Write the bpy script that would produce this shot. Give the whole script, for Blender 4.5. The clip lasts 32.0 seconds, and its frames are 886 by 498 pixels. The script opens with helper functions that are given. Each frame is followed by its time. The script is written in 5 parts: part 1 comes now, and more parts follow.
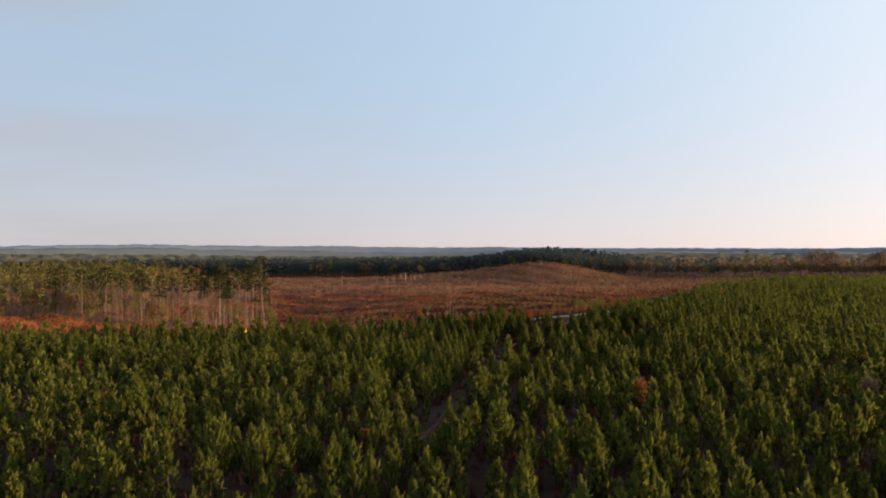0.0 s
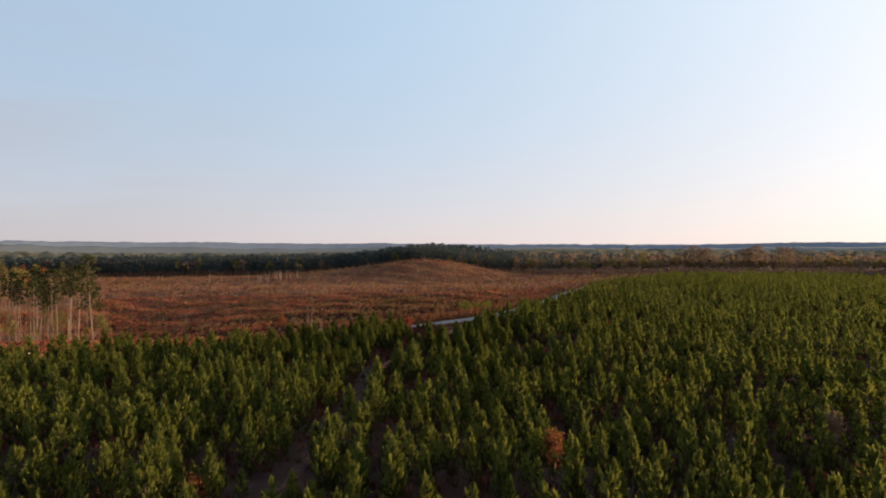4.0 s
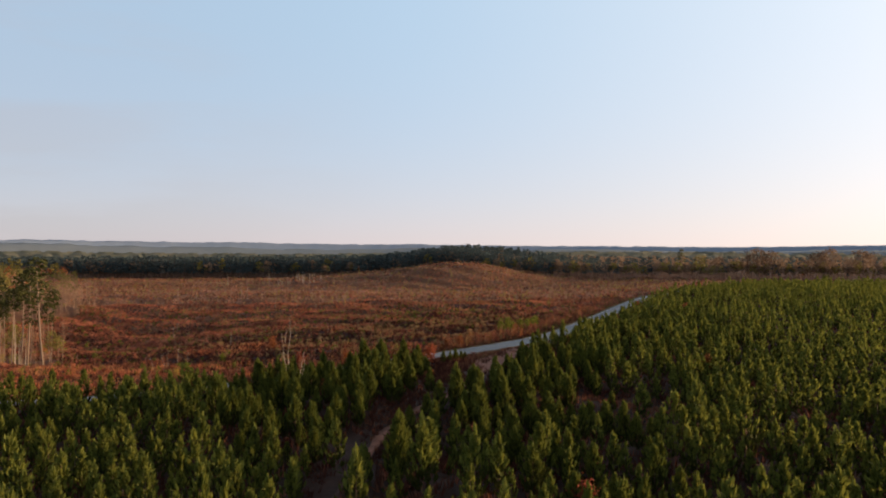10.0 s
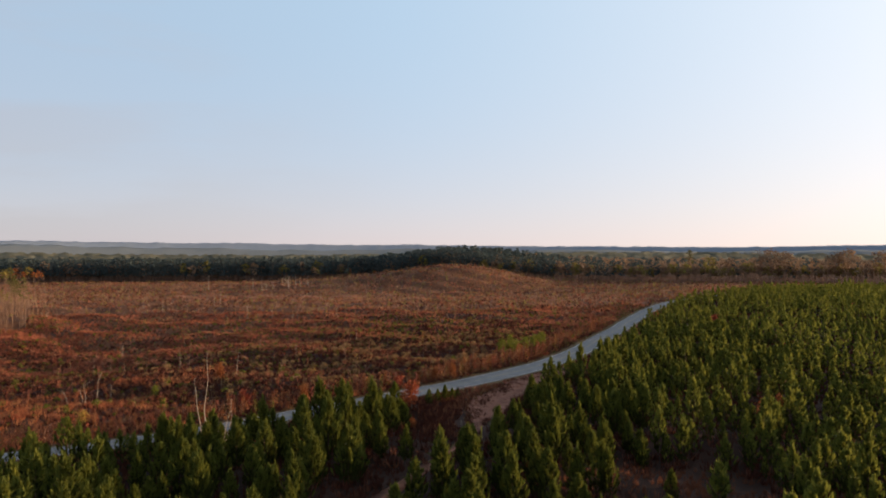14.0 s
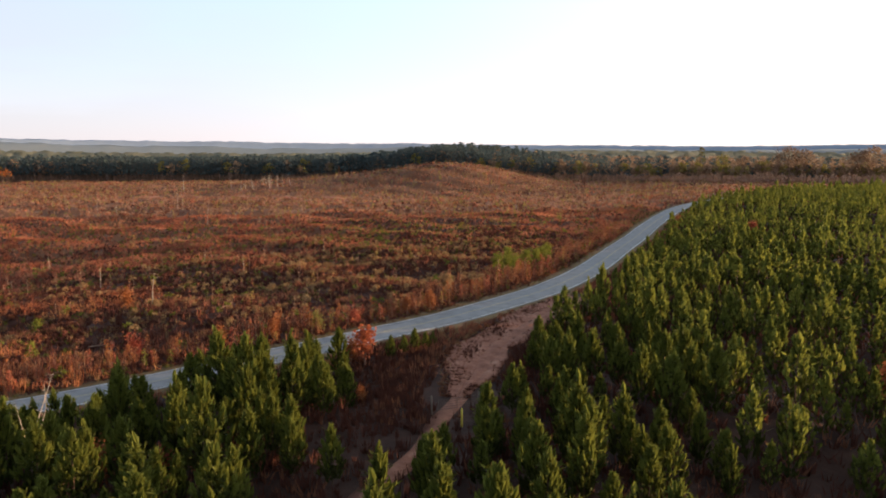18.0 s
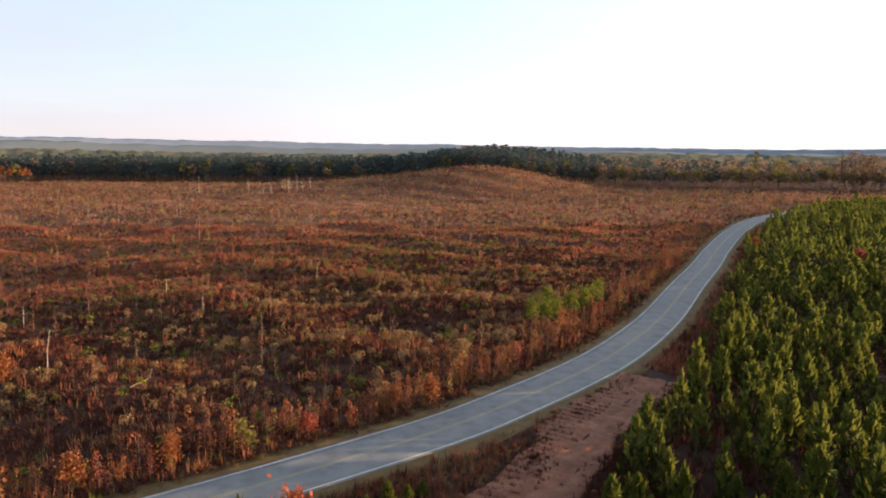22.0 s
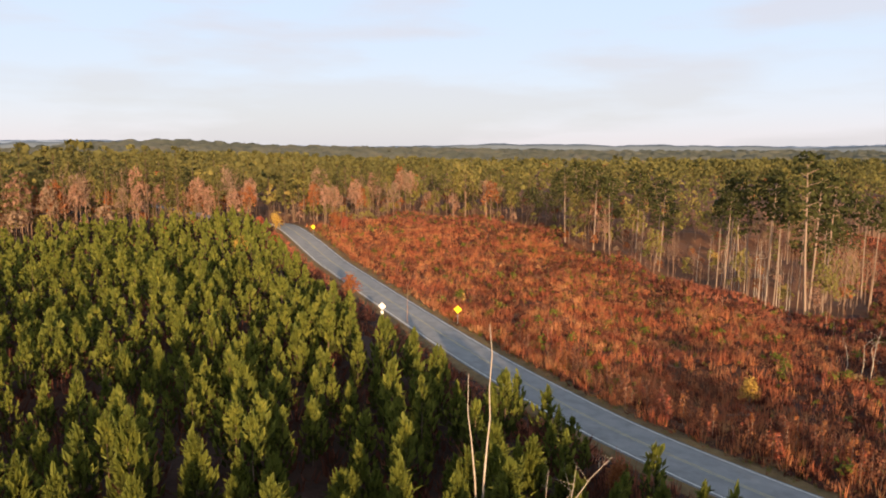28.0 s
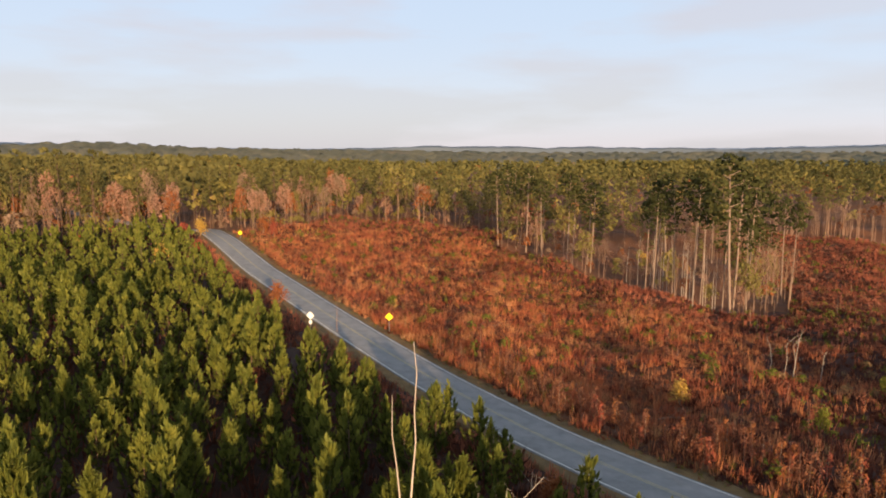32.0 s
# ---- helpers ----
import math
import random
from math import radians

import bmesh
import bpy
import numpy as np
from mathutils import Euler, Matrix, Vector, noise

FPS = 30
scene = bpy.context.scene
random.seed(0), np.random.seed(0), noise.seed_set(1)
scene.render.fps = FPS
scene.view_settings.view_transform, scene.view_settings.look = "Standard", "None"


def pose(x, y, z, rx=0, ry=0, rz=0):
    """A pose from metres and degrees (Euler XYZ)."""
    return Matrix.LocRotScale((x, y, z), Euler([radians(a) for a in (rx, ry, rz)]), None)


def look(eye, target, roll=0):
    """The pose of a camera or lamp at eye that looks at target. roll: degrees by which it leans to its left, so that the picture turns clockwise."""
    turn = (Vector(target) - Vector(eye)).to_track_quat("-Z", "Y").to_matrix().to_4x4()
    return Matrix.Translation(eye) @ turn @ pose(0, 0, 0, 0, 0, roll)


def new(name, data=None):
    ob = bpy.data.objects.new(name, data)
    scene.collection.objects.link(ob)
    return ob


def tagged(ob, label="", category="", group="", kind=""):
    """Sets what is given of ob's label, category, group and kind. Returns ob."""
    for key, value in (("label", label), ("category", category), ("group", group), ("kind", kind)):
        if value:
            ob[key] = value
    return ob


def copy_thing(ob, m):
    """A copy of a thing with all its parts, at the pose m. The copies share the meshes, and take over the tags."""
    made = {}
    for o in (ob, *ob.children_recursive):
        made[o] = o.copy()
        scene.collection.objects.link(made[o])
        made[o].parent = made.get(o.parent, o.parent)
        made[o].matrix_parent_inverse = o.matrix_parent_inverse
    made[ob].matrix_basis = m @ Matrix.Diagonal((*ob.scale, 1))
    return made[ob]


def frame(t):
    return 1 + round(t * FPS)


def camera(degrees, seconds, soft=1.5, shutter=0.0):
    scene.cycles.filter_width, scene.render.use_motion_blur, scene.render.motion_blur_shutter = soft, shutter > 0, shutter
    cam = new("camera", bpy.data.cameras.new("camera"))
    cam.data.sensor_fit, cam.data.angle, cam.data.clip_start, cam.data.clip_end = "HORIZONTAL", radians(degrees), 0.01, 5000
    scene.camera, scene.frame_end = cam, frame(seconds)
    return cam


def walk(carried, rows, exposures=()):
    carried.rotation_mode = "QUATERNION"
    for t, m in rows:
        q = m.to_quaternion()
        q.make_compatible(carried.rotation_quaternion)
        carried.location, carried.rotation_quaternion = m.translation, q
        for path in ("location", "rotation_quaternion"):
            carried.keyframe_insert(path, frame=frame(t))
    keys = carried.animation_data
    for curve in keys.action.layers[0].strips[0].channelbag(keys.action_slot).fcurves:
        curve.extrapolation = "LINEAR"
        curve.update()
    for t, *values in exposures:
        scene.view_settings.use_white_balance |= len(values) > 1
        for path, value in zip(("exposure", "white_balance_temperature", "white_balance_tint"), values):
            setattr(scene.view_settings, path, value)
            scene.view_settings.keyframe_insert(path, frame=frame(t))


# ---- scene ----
# seconds, eye x y z, heading to the left of +y, tilt up, roll
PATH = [
    (0, -0.00, 0.00, 24.00, 6.34, 0.39, -0.18),
    (0.5, 0.39, 3.86, 23.93, 6.32, 0.34, -0.14),
    (1, 0.83, 7.73, 24.05, 6.33, 0.28, -0.26),
    (1.5, 1.14, 11.57, 24.15, 6.33, 0.23, -0.29),
    (2, 1.24, 15.77, 24.22, 6.27, 0.18, -0.18),
    (2.5, 1.47, 19.93, 24.37, -2.91, 0.12, -0.11),
    (3, 1.77, 24.16, 24.43, -2.95, 0.07, -0.26),
    (3.5, 2.08, 28.37, 24.41, -2.98, 0.04, -0.29),
    (5.5, 2.96, 45.20, 24.42, -3.12, 0.08, -0.09),
    (6, 3.49, 49.22, 24.53, 4.58, 0.14, -0.05),
    (6.5, 3.93, 53.55, 24.60, 5.46, 0.12, 0.03),
    (7, 4.37, 58.70, 24.52, 5.50, 0.13, 0.03),
    (7.5, 4.65, 63.50, 24.58, 0.12, 0.13, 0.02),
    (8, 4.91, 67.94, 24.57, 0.08, 0.16, 0.01),
    (8.5, 5.05, 72.12, 24.57, 0.04, 0.15, -0.02),
    (9, 5.10, 76.23, 24.76, 0.00, 0.14, -0.01),
    (9.5, 5.26, 80.39, 24.74, -0.01, 0.19, 0.05),
    (10, 5.43, 84.29, 25.04, -0.02, 0.15, 0.05),
    (10.5, 5.39, 87.19, 25.42, -0.08, 0.13, -0.21),
    (11, 5.59, 90.68, 25.86, -0.13, 0.12, -0.07),
    (11.5, 5.76, 94.78, 26.15, -0.16, 0.10, -0.05),
    (12, 6.05, 99.99, 26.05, -0.16, 0.11, -0.06),
    (12.5, 6.56, 105.57, 25.73, -0.19, 0.16, -0.15),
    (13, 7.12, 110.77, 25.50, -0.14, 0.18, -0.07),
    (13.5, 7.20, 114.95, 25.80, -0.20, 0.17, 0.03),
    (14, 7.39, 118.71, 26.18, -0.24, 0.17, -0.05),
    (14.5, 7.33, 122.71, 26.52, -0.29, -2.25, 0.03),
    (15, 7.39, 127.09, 26.82, -0.39, -7.76, 0.06),
    (15.5, 7.50, 131.76, 27.03, -0.40, -8.27, 0.07),
    (17.5, 10.44, 150.51, 24.55, -0.38, -8.07, -0.06),
    (18, 10.88, 155.16, 24.52, -0.42, -8.04, 0.01),
    (18.5, 11.21, 159.69, 24.60, -0.46, -8.03, 0.06),
    (19, 11.62, 164.38, 24.69, -0.46, -8.03, -0.02),
    (19.5, 11.98, 169.09, 24.73, -0.50, -8.01, -0.03),
    (20, 12.33, 173.73, 24.90, -0.57, -8.03, -0.08),
    (20.5, 12.70, 178.49, 24.98, -0.62, -8.01, -0.01),
    (21, 13.08, 183.26, 25.04, -0.68, -8.02, -0.01),
    (21.5, 13.38, 187.53, 25.44, -0.72, -7.99, 0.22),
    (22, 13.40, 190.81, 25.54, 2.32, -7.98, 0.46),
    (22.5, 13.54, 193.13, 25.55, 12.86, -8.05, 0.19),
    (23, 13.55, 194.44, 25.53, 20.40, -8.07, -0.01),
    (23.5, 13.59, 194.79, 25.44, 27.14, -8.09, -0.08),
    (24, 13.50, 194.86, 25.31, 33.77, -8.18, 0.00),
    (24.5, 13.51, 194.86, 25.04, 40.72, -8.24, 0.12),
    (25, 13.36, 194.88, 24.88, 47.61, -8.37, 0.28),
    (25.5, 13.11, 195.14, 24.46, 54.53, -8.38, 0.32),
    (26, 13.02, 195.35, 24.26, 61.41, -8.44, 0.17),
    (26.5, 13.08, 195.12, 24.11, 68.09, -8.51, 0.16),
    (28.5, 14.15, 195.41, 22.87, 91.76, -7.95, 0.24),
    (29, 14.01, 195.43, 22.87, 101.47, -8.00, 0.21),
    (29.5, 13.95, 195.61, 22.71, 104.63, -7.90, 0.07),
    (30, 13.90, 195.60, 22.67, 103.79, -7.92, 0.16),
    (30.5, 13.91, 195.87, 22.65, 84.87, -7.72, 0.27),
    (31, 13.75, 195.67, 22.74, 78.11, -7.67, 0.27),
    (31.5, 13.19, 195.93, 22.79, 78.16, -7.69, 0.19),
    (32, 11.82, 196.38, 23.18, 78.28, -7.83, 0.07),
]
cam = camera(64.74, 32.0, soft=1.9)
EXPOSURES = [(0, 0.60), (14, 0.61), (15.2, 1.1), (18, 1.22), (21.5, 1.2), (24, 1.45), (26, 1.47), (28.5, 1.1), (32, 1.03)]
walk(cam, [(t, pose(x, y, z, 90 + p, 0, h) @ pose(0, 0, 0, 0, 0, r)) for t, x, y, z, h, p, r in PATH], EXPOSURES)

# ---- world and sun ----
SUN_AZ, SUN_EL = 84.0, 8.0          # clockwise from +y, above the horizon
world = bpy.data.worlds.new("world")
scene.world = world
world.use_nodes = True
wn, wl = world.node_tree.nodes, world.node_tree.links
sky = wn.new("ShaderNodeTexSky")
sky.sky_type, sky.sun_disc = "NISHITA", False
sky.sun_elevation, sky.sun_rotation = radians(SUN_EL), radians(SUN_AZ)
sky.altitude, sky.air_density, sky.dust_density, sky.ozone_density = 150, 1.0, 1.0, 3.0

def wmath(op, a, b=None, c=None):
    """A number worked out in the world's nodes."""
    n = wn.new("ShaderNodeMath")
    n.operation = op
    for k, v in enumerate((a, b, c)):
        if v is not None:
            wl.new(v, n.inputs[k]) if hasattr(v, "links") else setattr(n.inputs[k], "default_value", v)
    return n.outputs[0]

def wmix(fac, a, b, mode="MIX"):
    n = wn.new("ShaderNodeMix")
    n.data_type, n.blend_type, n.clamp_factor = "RGBA", mode, True
    for k, v in ((0, fac), (6, a), (7, b)):
        wl.new(v, n.inputs[k]) if hasattr(v, "links") else setattr(n.inputs[k], "default_value", v)
    return n.outputs[2]

# a hazy evening sky: Nishita, whitened towards the horizon and towards the sun, with thin cloud
geo = wn.new("ShaderNodeTexCoord").outputs["Generated"]
sep = wn.new("ShaderNodeSeparateXYZ")
wl.new(geo, sep.inputs[0])
up = wmath("MAXIMUM", sep.outputs[2], 0.0)
toward = wn.new("ShaderNodeVectorMath")
toward.operation = "DOT_PRODUCT"
wl.new(geo, toward.inputs[0])
toward.inputs[1].default_value = (math.sin(radians(SUN_AZ)) * math.cos(radians(SUN_EL)), math.cos(radians(SUN_AZ)) * math.cos(radians(SUN_EL)), math.sin(radians(SUN_EL)))
glow = wmath("MULTIPLY", wmath("POWER", 2.718, wmath("MULTIPLY", toward.outputs["Value"], 2.3)), 0.118)
low = wmath("POWER", 2.718, wmath("MULTIPLY", up, -7.5))
haze = wmix(low, (0.335, 0.55, 0.76, 1), (0.655, 0.575, 0.61, 1))
deep = wmath("MULTIPLY_ADD", wmath("MINIMUM", wmath("MAXIMUM", wmath("MULTIPLY_ADD", up, 1.9, -0.7), 0.0), 1.0), -0.72, 1.0)
stretch = wn.new("ShaderNodeMapping")
stretch.inputs["Scale"].default_value = (1.6, 1.6, 9)
wl.new(geo, stretch.inputs["Vector"])
cloud = wn.new("ShaderNodeTexNoise")
cloud.inputs["Scale"].default_value, cloud.inputs["Detail"].default_value = 1.7, 5
wl.new(stretch.outputs[0], cloud.inputs["Vector"])
cover = wmath("MULTIPLY", wmath("MAXIMUM", wmath("MULTIPLY_ADD", toward.outputs["Value"], -1.1, 0.1), 0.0), wmath("MINIMUM", wmath("MAXIMUM", wmath("MULTIPLY_ADD", cloud.outputs["Fac"], 3.0, -0.8), 0.48), 1.0))
haze = wmix(cover, haze, (0.47, 0.45, 0.49, 1))
lit = wmix(1.0, haze, wmix(1.0, (0.98, 0.72, 0.48, 1), glow, "MULTIPLY"), "ADD")
total = wmix(1.0, lit, wmix(1.0, sky.outputs[0], (0.03, 0.03, 0.03, 1), "MULTIPLY"), "ADD")
wl.new(wmix(1.0, total, deep, "MULTIPLY"), wn["Background"].inputs["Color"])
wn["Background"].inputs["Strength"].default_value = 0.62
sun = new("sun", bpy.data.lights.new("sun", "SUN"))
sun.data.energy, sun.data.angle, sun.data.color = 5.0, radians(0.9), (1.0, 0.68, 0.38)
a, e = radians(SUN_AZ), radians(SUN_EL)
sun.matrix_world = look((0, 0, 0), (-math.sin(a) * math.cos(e), -math.cos(a) * math.cos(e), -math.sin(e)))

# ---- materials ----
def ramp_mat(name, colours, scale=2.0, rough=0.9, per="noise", detail=4.0, bump=0.0, bump_scale=20.0, leaf=0.0, metal=0.0, coords="Object", spread=0.3):
    """A surface whose base colour runs through colours, by noise, by island or by object."""
    m = bpy.data.materials.new(name)
    m.use_nodes = True
    n, l = m.node_tree.nodes, m.node_tree.links
    b = n["Principled BSDF"]
    b.inputs["Roughness"].default_value, b.inputs["Metallic"].default_value = rough, metal
    b.inputs["Specular IOR Level"].default_value = 0.25 if per == "noise" else 0.12
    tc = n.new("ShaderNodeTexCoord")
    ramp = n.new("ShaderNodeValToRGB")
    el = ramp.color_ramp.elements
    while len(el) < len(colours):
        el.new(0.5)
    for k, c in enumerate(colours):
        el[k].position = 0.22 + 0.56 * k / max(1, len(colours) - 1) if per == "noise" else k / max(1, len(colours) - 1)
        el[k].color = (*c, 1)
    nz = n.new("ShaderNodeTexNoise")
    nz.inputs["Scale"].default_value, nz.inputs["Detail"].default_value, nz.inputs["Roughness"].default_value = scale, detail, 0.65
    l.new(tc.outputs[coords], nz.inputs["Vector"])
    if per == "noise":
        l.new(nz.outputs["Fac"], ramp.inputs[0])
    else:
        src = n.new("ShaderNodeNewGeometry").outputs["Random Per Island"] if per == "island" else n.new("ShaderNodeObjectInfo").outputs["Random"]
        mix = n.new("ShaderNodeMath")
        mix.operation = "MULTIPLY_ADD"
        mix.inputs[1].default_value = spread
        sub = n.new("ShaderNodeMath")
        sub.operation = "MULTIPLY_ADD"
        sub.inputs[1].default_value, sub.inputs[2].default_value = 2.0, -0.5 - spread / 2
        l.new(nz.outputs["Fac"], sub.inputs[0])
        l.new(src, mix.inputs[0])
        l.new(sub.outputs[0], mix.inputs[2])
        l.new(mix.outputs[0], ramp.inputs[0])
    l.new(ramp.outputs[0], b.inputs["Base Color"])
    if bump:
        bn = n.new("ShaderNodeTexNoise")
        bn.inputs["Scale"].default_value, bn.inputs["Detail"].default_value = bump_scale, 5
        l.new(tc.outputs[coords], bn.inputs["Vector"])
        bp = n.new("ShaderNodeBump")
        bp.inputs["Strength"].default_value, bp.inputs["Distance"].default_value = bump, 0.1
        l.new(bn.outputs["Fac"], bp.inputs["Height"])
        l.new(bp.outputs[0], b.inputs["Normal"])
    if leaf:
        tr = n.new("ShaderNodeBsdfTranslucent")
        l.new(ramp.outputs[0], tr.inputs["Color"])
        ms = n.new("ShaderNodeMixShader")
        ms.inputs[0].default_value = leaf
        l.new(b.outputs[0], ms.inputs[1])
        l.new(tr.outputs[0], ms.inputs[2])
        l.new(ms.outputs[0], n["Material Output"].inputs["Surface"])
    return m

M_SOIL = ramp_mat("soil_and_litter", [(.05, .022, .012), (.10, .042, .021), (.16, .066, .03), (.15, .078, .036)], .09, bump=.9, bump_scale=1.5, detail=9)
# darker ground for the part of the field that dull() picks out
M_DARKLITTER = ramp_mat("dark_litter", [(.034, .014, .010), (.062, .025, .017), (.095, .04, .025)], .12, bump=.9, bump_scale=1.5, detail=9)
M_CLAY = ramp_mat("red_clay", [(.11, .042, .026), (.20, .08, .05), (.29, .125, .08), (.42, .24, .17)], .6, bump=.9, bump_scale=3, detail=9)
# needle litter, its colour darkened to include the shade under the young pines
M_SHADED_DUFF = ramp_mat("shaded_needle_duff", [(.021, .0095, .007), (.042, .019, .013), (.072, .033, .022)], .4, bump=.9, bump_scale=2, detail=8)
M_PINK = ramp_mat("pinkish_leaves", [(.25, .135, .09), (.36, .20, .138), (.44, .275, .195)], .4, .85, "island", leaf=.4)
M_TRACK = ramp_mat("littered_track", [(.035, .016, .011), (.065, .03, .02), (.10, .05, .035), (.15, .09, .068)], .9, bump=.8, bump_scale=3, detail=9)
M_ASPHALT = ramp_mat("worn_asphalt", [(.155, .155, .163), (.225, .225, .235), (.29, .287, .29)], .6, .85, bump=.15, bump_scale=30, detail=8)
M_WHITE = ramp_mat("white_road_paint", [(.5, .5, .48), (.78, .77, .74)], 1.5, .7)
M_YELLOW = ramp_mat("yellow_road_paint", [(.30, .27, .18), (.46, .40, .24)], 1.2, .7)
M_VERGE = ramp_mat("mown_verge", [(.08, .05, .023), (.15, .095, .04), (.23, .148, .066)], .7, bump=.6, bump_scale=8, detail=7)
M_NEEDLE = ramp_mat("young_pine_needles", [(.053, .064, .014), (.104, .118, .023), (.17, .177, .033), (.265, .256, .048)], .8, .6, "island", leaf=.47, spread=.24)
M_NEEDLE_T = ramp_mat("old_pine_needles", [(.07, .066, .026), (.137, .124, .041), (.22, .19, .062)], .05, .75, "island", leaf=.45, spread=.05)
# darker copy of M_NEEDLE_T: the clump's backlit shade is in the colour
M_CLUMP = ramp_mat("backlit_pine_needles", [(.034, .038, .014), (.062, .064, .021), (.11, .10, .032)], .07, .8, "island", leaf=.35, spread=.12)
# north treeline: bluish haze over the far pines is mixed into the colour
M_NEEDLE_HAZED = ramp_mat("hazed_pine_needles", [(.048, .066, .072), (.073, .097, .099), (.105, .13, .122)], .03, .8, "island", leaf=.4, spread=.25)
# greyed greens: the haze over the far treetops is in the base colour
M_CANOPY = ramp_mat("hazed_canopy", [(.065, .07, .05), (.10, .10, .07), (.135, .125, .085), (.16, .125, .09)], .012, .95, detail=9)
# older needles, darkened further to paint the shade inside and low in crowns
M_OLDSHADENEEDLE = ramp_mat("older_shaded_needles", [(.024, .03, .007), (.048, .053, .011), (.085, .086, .016)], .5, .8, "island", leaf=.2)
M_BROWNNEEDLE = ramp_mat("dead_needles", [(.05, .03, .018), (.10, .05, .025)], .6, .9, "island")
M_BARK = ramp_mat("pine_bark", [(.055, .034, .024), (.105, .066, .046), (.175, .115, .083)], .3, .95)
M_PLATEBARK = ramp_mat("plated_pine_bark", [(.13, .085, .062), (.24, .17, .13), (.36, .275, .215)], .5, .95)
M_PALE = ramp_mat("bleached_wood", [(.22, .17, .13), (.35, .28, .225), (.46, .385, .315)], 1.5, .9)
M_RUST = ramp_mat("rust_brush", [(.13, .042, .028), (.28, .09, .055), (.43, .153, .09), (.51, .245, .145)], .12, .9, "island", leaf=.45, spread=.18)
M_SEDGE = ramp_mat("broomsedge", [(.18, .05, .032), (.39, .116, .06), (.52, .205, .09), (.62, .355, .165)], .2, .9, "island", leaf=.45, spread=.14, detail=3)
M_DULL = ramp_mat("dull_red_brush", [(.11, .042, .026), (.185, .074, .044), (.28, .125, .07)], .06, .9, "island", leaf=.4, spread=.3)
M_TAN = ramp_mat("tan_brush", [(.15, .088, .045), (.25, .152, .075), (.36, .23, .117)], .06, .9, "island", leaf=.4, spread=.25)
# dead grass made paler and pinker to stand for haze over the far field
M_STRAW = ramp_mat("hazed_dead_grass", [(.21, .105, .072), (.30, .165, .115), (.40, .245, .175)], .03, .9, "island", leaf=.4, spread=.2)
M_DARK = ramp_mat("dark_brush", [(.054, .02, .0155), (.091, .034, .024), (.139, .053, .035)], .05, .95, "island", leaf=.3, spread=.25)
M_GREENBR = ramp_mat("green_brush", [(.07, .075, .016), (.13, .135, .025), (.20, .19, .04)], .1, .85, "island", leaf=.35)
M_LIME = ramp_mat("bright_green_leaves", [(.10, .11, .02), (.18, .185, .03), (.27, .255, .05)], .3, .8, "island", leaf=.4)
M_ORANGE = ramp_mat("orange_leaves", [(.17, .058, .024), (.28, .10, .038), (.37, .165, .065)], .4, .8, "island", leaf=.35)
M_RED = ramp_mat("red_leaves", [(.17, .035, .025), (.30, .075, .045), (.38, .13, .075)], .4, .8, "island", leaf=.3)
M_YEL = ramp_mat("yellow_leaves", [(.26, .16, .04), (.42, .27, .065), (.50, .35, .10)], .4, .8, "island", leaf=.3)
M_OLIVE = ramp_mat("olive_leaves", [(.11, .10, .034), (.185, .16, .046), (.25, .20, .06), (.29, .185, .066)], .08, .8, "island", leaf=.35, spread=.06)
M_BROWN = ramp_mat("brown_leaves", [(.16, .108, .073), (.26, .172, .115), (.35, .24, .163)], .15, .85, "island", leaf=.35, spread=.2)
M_TWIG = ramp_mat("grey_twigs", [(.13, .08, .055), (.24, .15, .105), (.34, .23, .165)], .3, .95, "island")
M_METAL = ramp_mat("galvanised_steel", [(.40, .41, .42), (.55, .56, .57)], 3, .45, metal=.8)
M_GATE = ramp_mat("rusty_gate_steel", [(.06, .045, .038), (.13, .10, .085)], 3, .6, metal=.4)
M_POSTWOOD = ramp_mat("weathered_post_wood", [(.10, .075, .058), (.18, .14, .11)], 3, .9)
M_SIGNY = ramp_mat("yellow_sign_sheeting", [(.80, .62, .02), (.88, .70, .03)], 3, .4)
M_SIGNB = ramp_mat("bare_aluminium", [(.72, .71, .69), (.82, .81, .79)], 4, .45, metal=.15)
M_YPOST = ramp_mat("yellow_post_paint", [(.45, .36, .05), (.6, .47, .07)], 4, .6)

# ---- mesh helpers ----
def fast_mesh(name, V, F, mats, mat_index=None):
    """A mesh from arrays of corners and of equal-sided faces."""
    me = bpy.data.meshes.new(name)
    V, F = np.asarray(V, np.float32), np.asarray(F, np.int32)
    k = F.shape[1]
    me.vertices.add(len(V))
    me.vertices.foreach_set("co", V.ravel())
    me.loops.add(F.size)
    me.loops.foreach_set("vertex_index", F.ravel())
    me.polygons.add(len(F))
    me.polygons.foreach_set("loop_start", np.arange(0, F.size, k, dtype=np.int32))
    for m in mats:
        me.materials.append(m)
    if mat_index is not None:
        me.polygons.foreach_set("material_index", np.asarray(mat_index, np.int32))
    me.update(calc_edges=True)
    return me

def part(name, me, parent, label=""):
    ob = new(name, me)
    ob.parent = parent
    return tagged(ob, label)

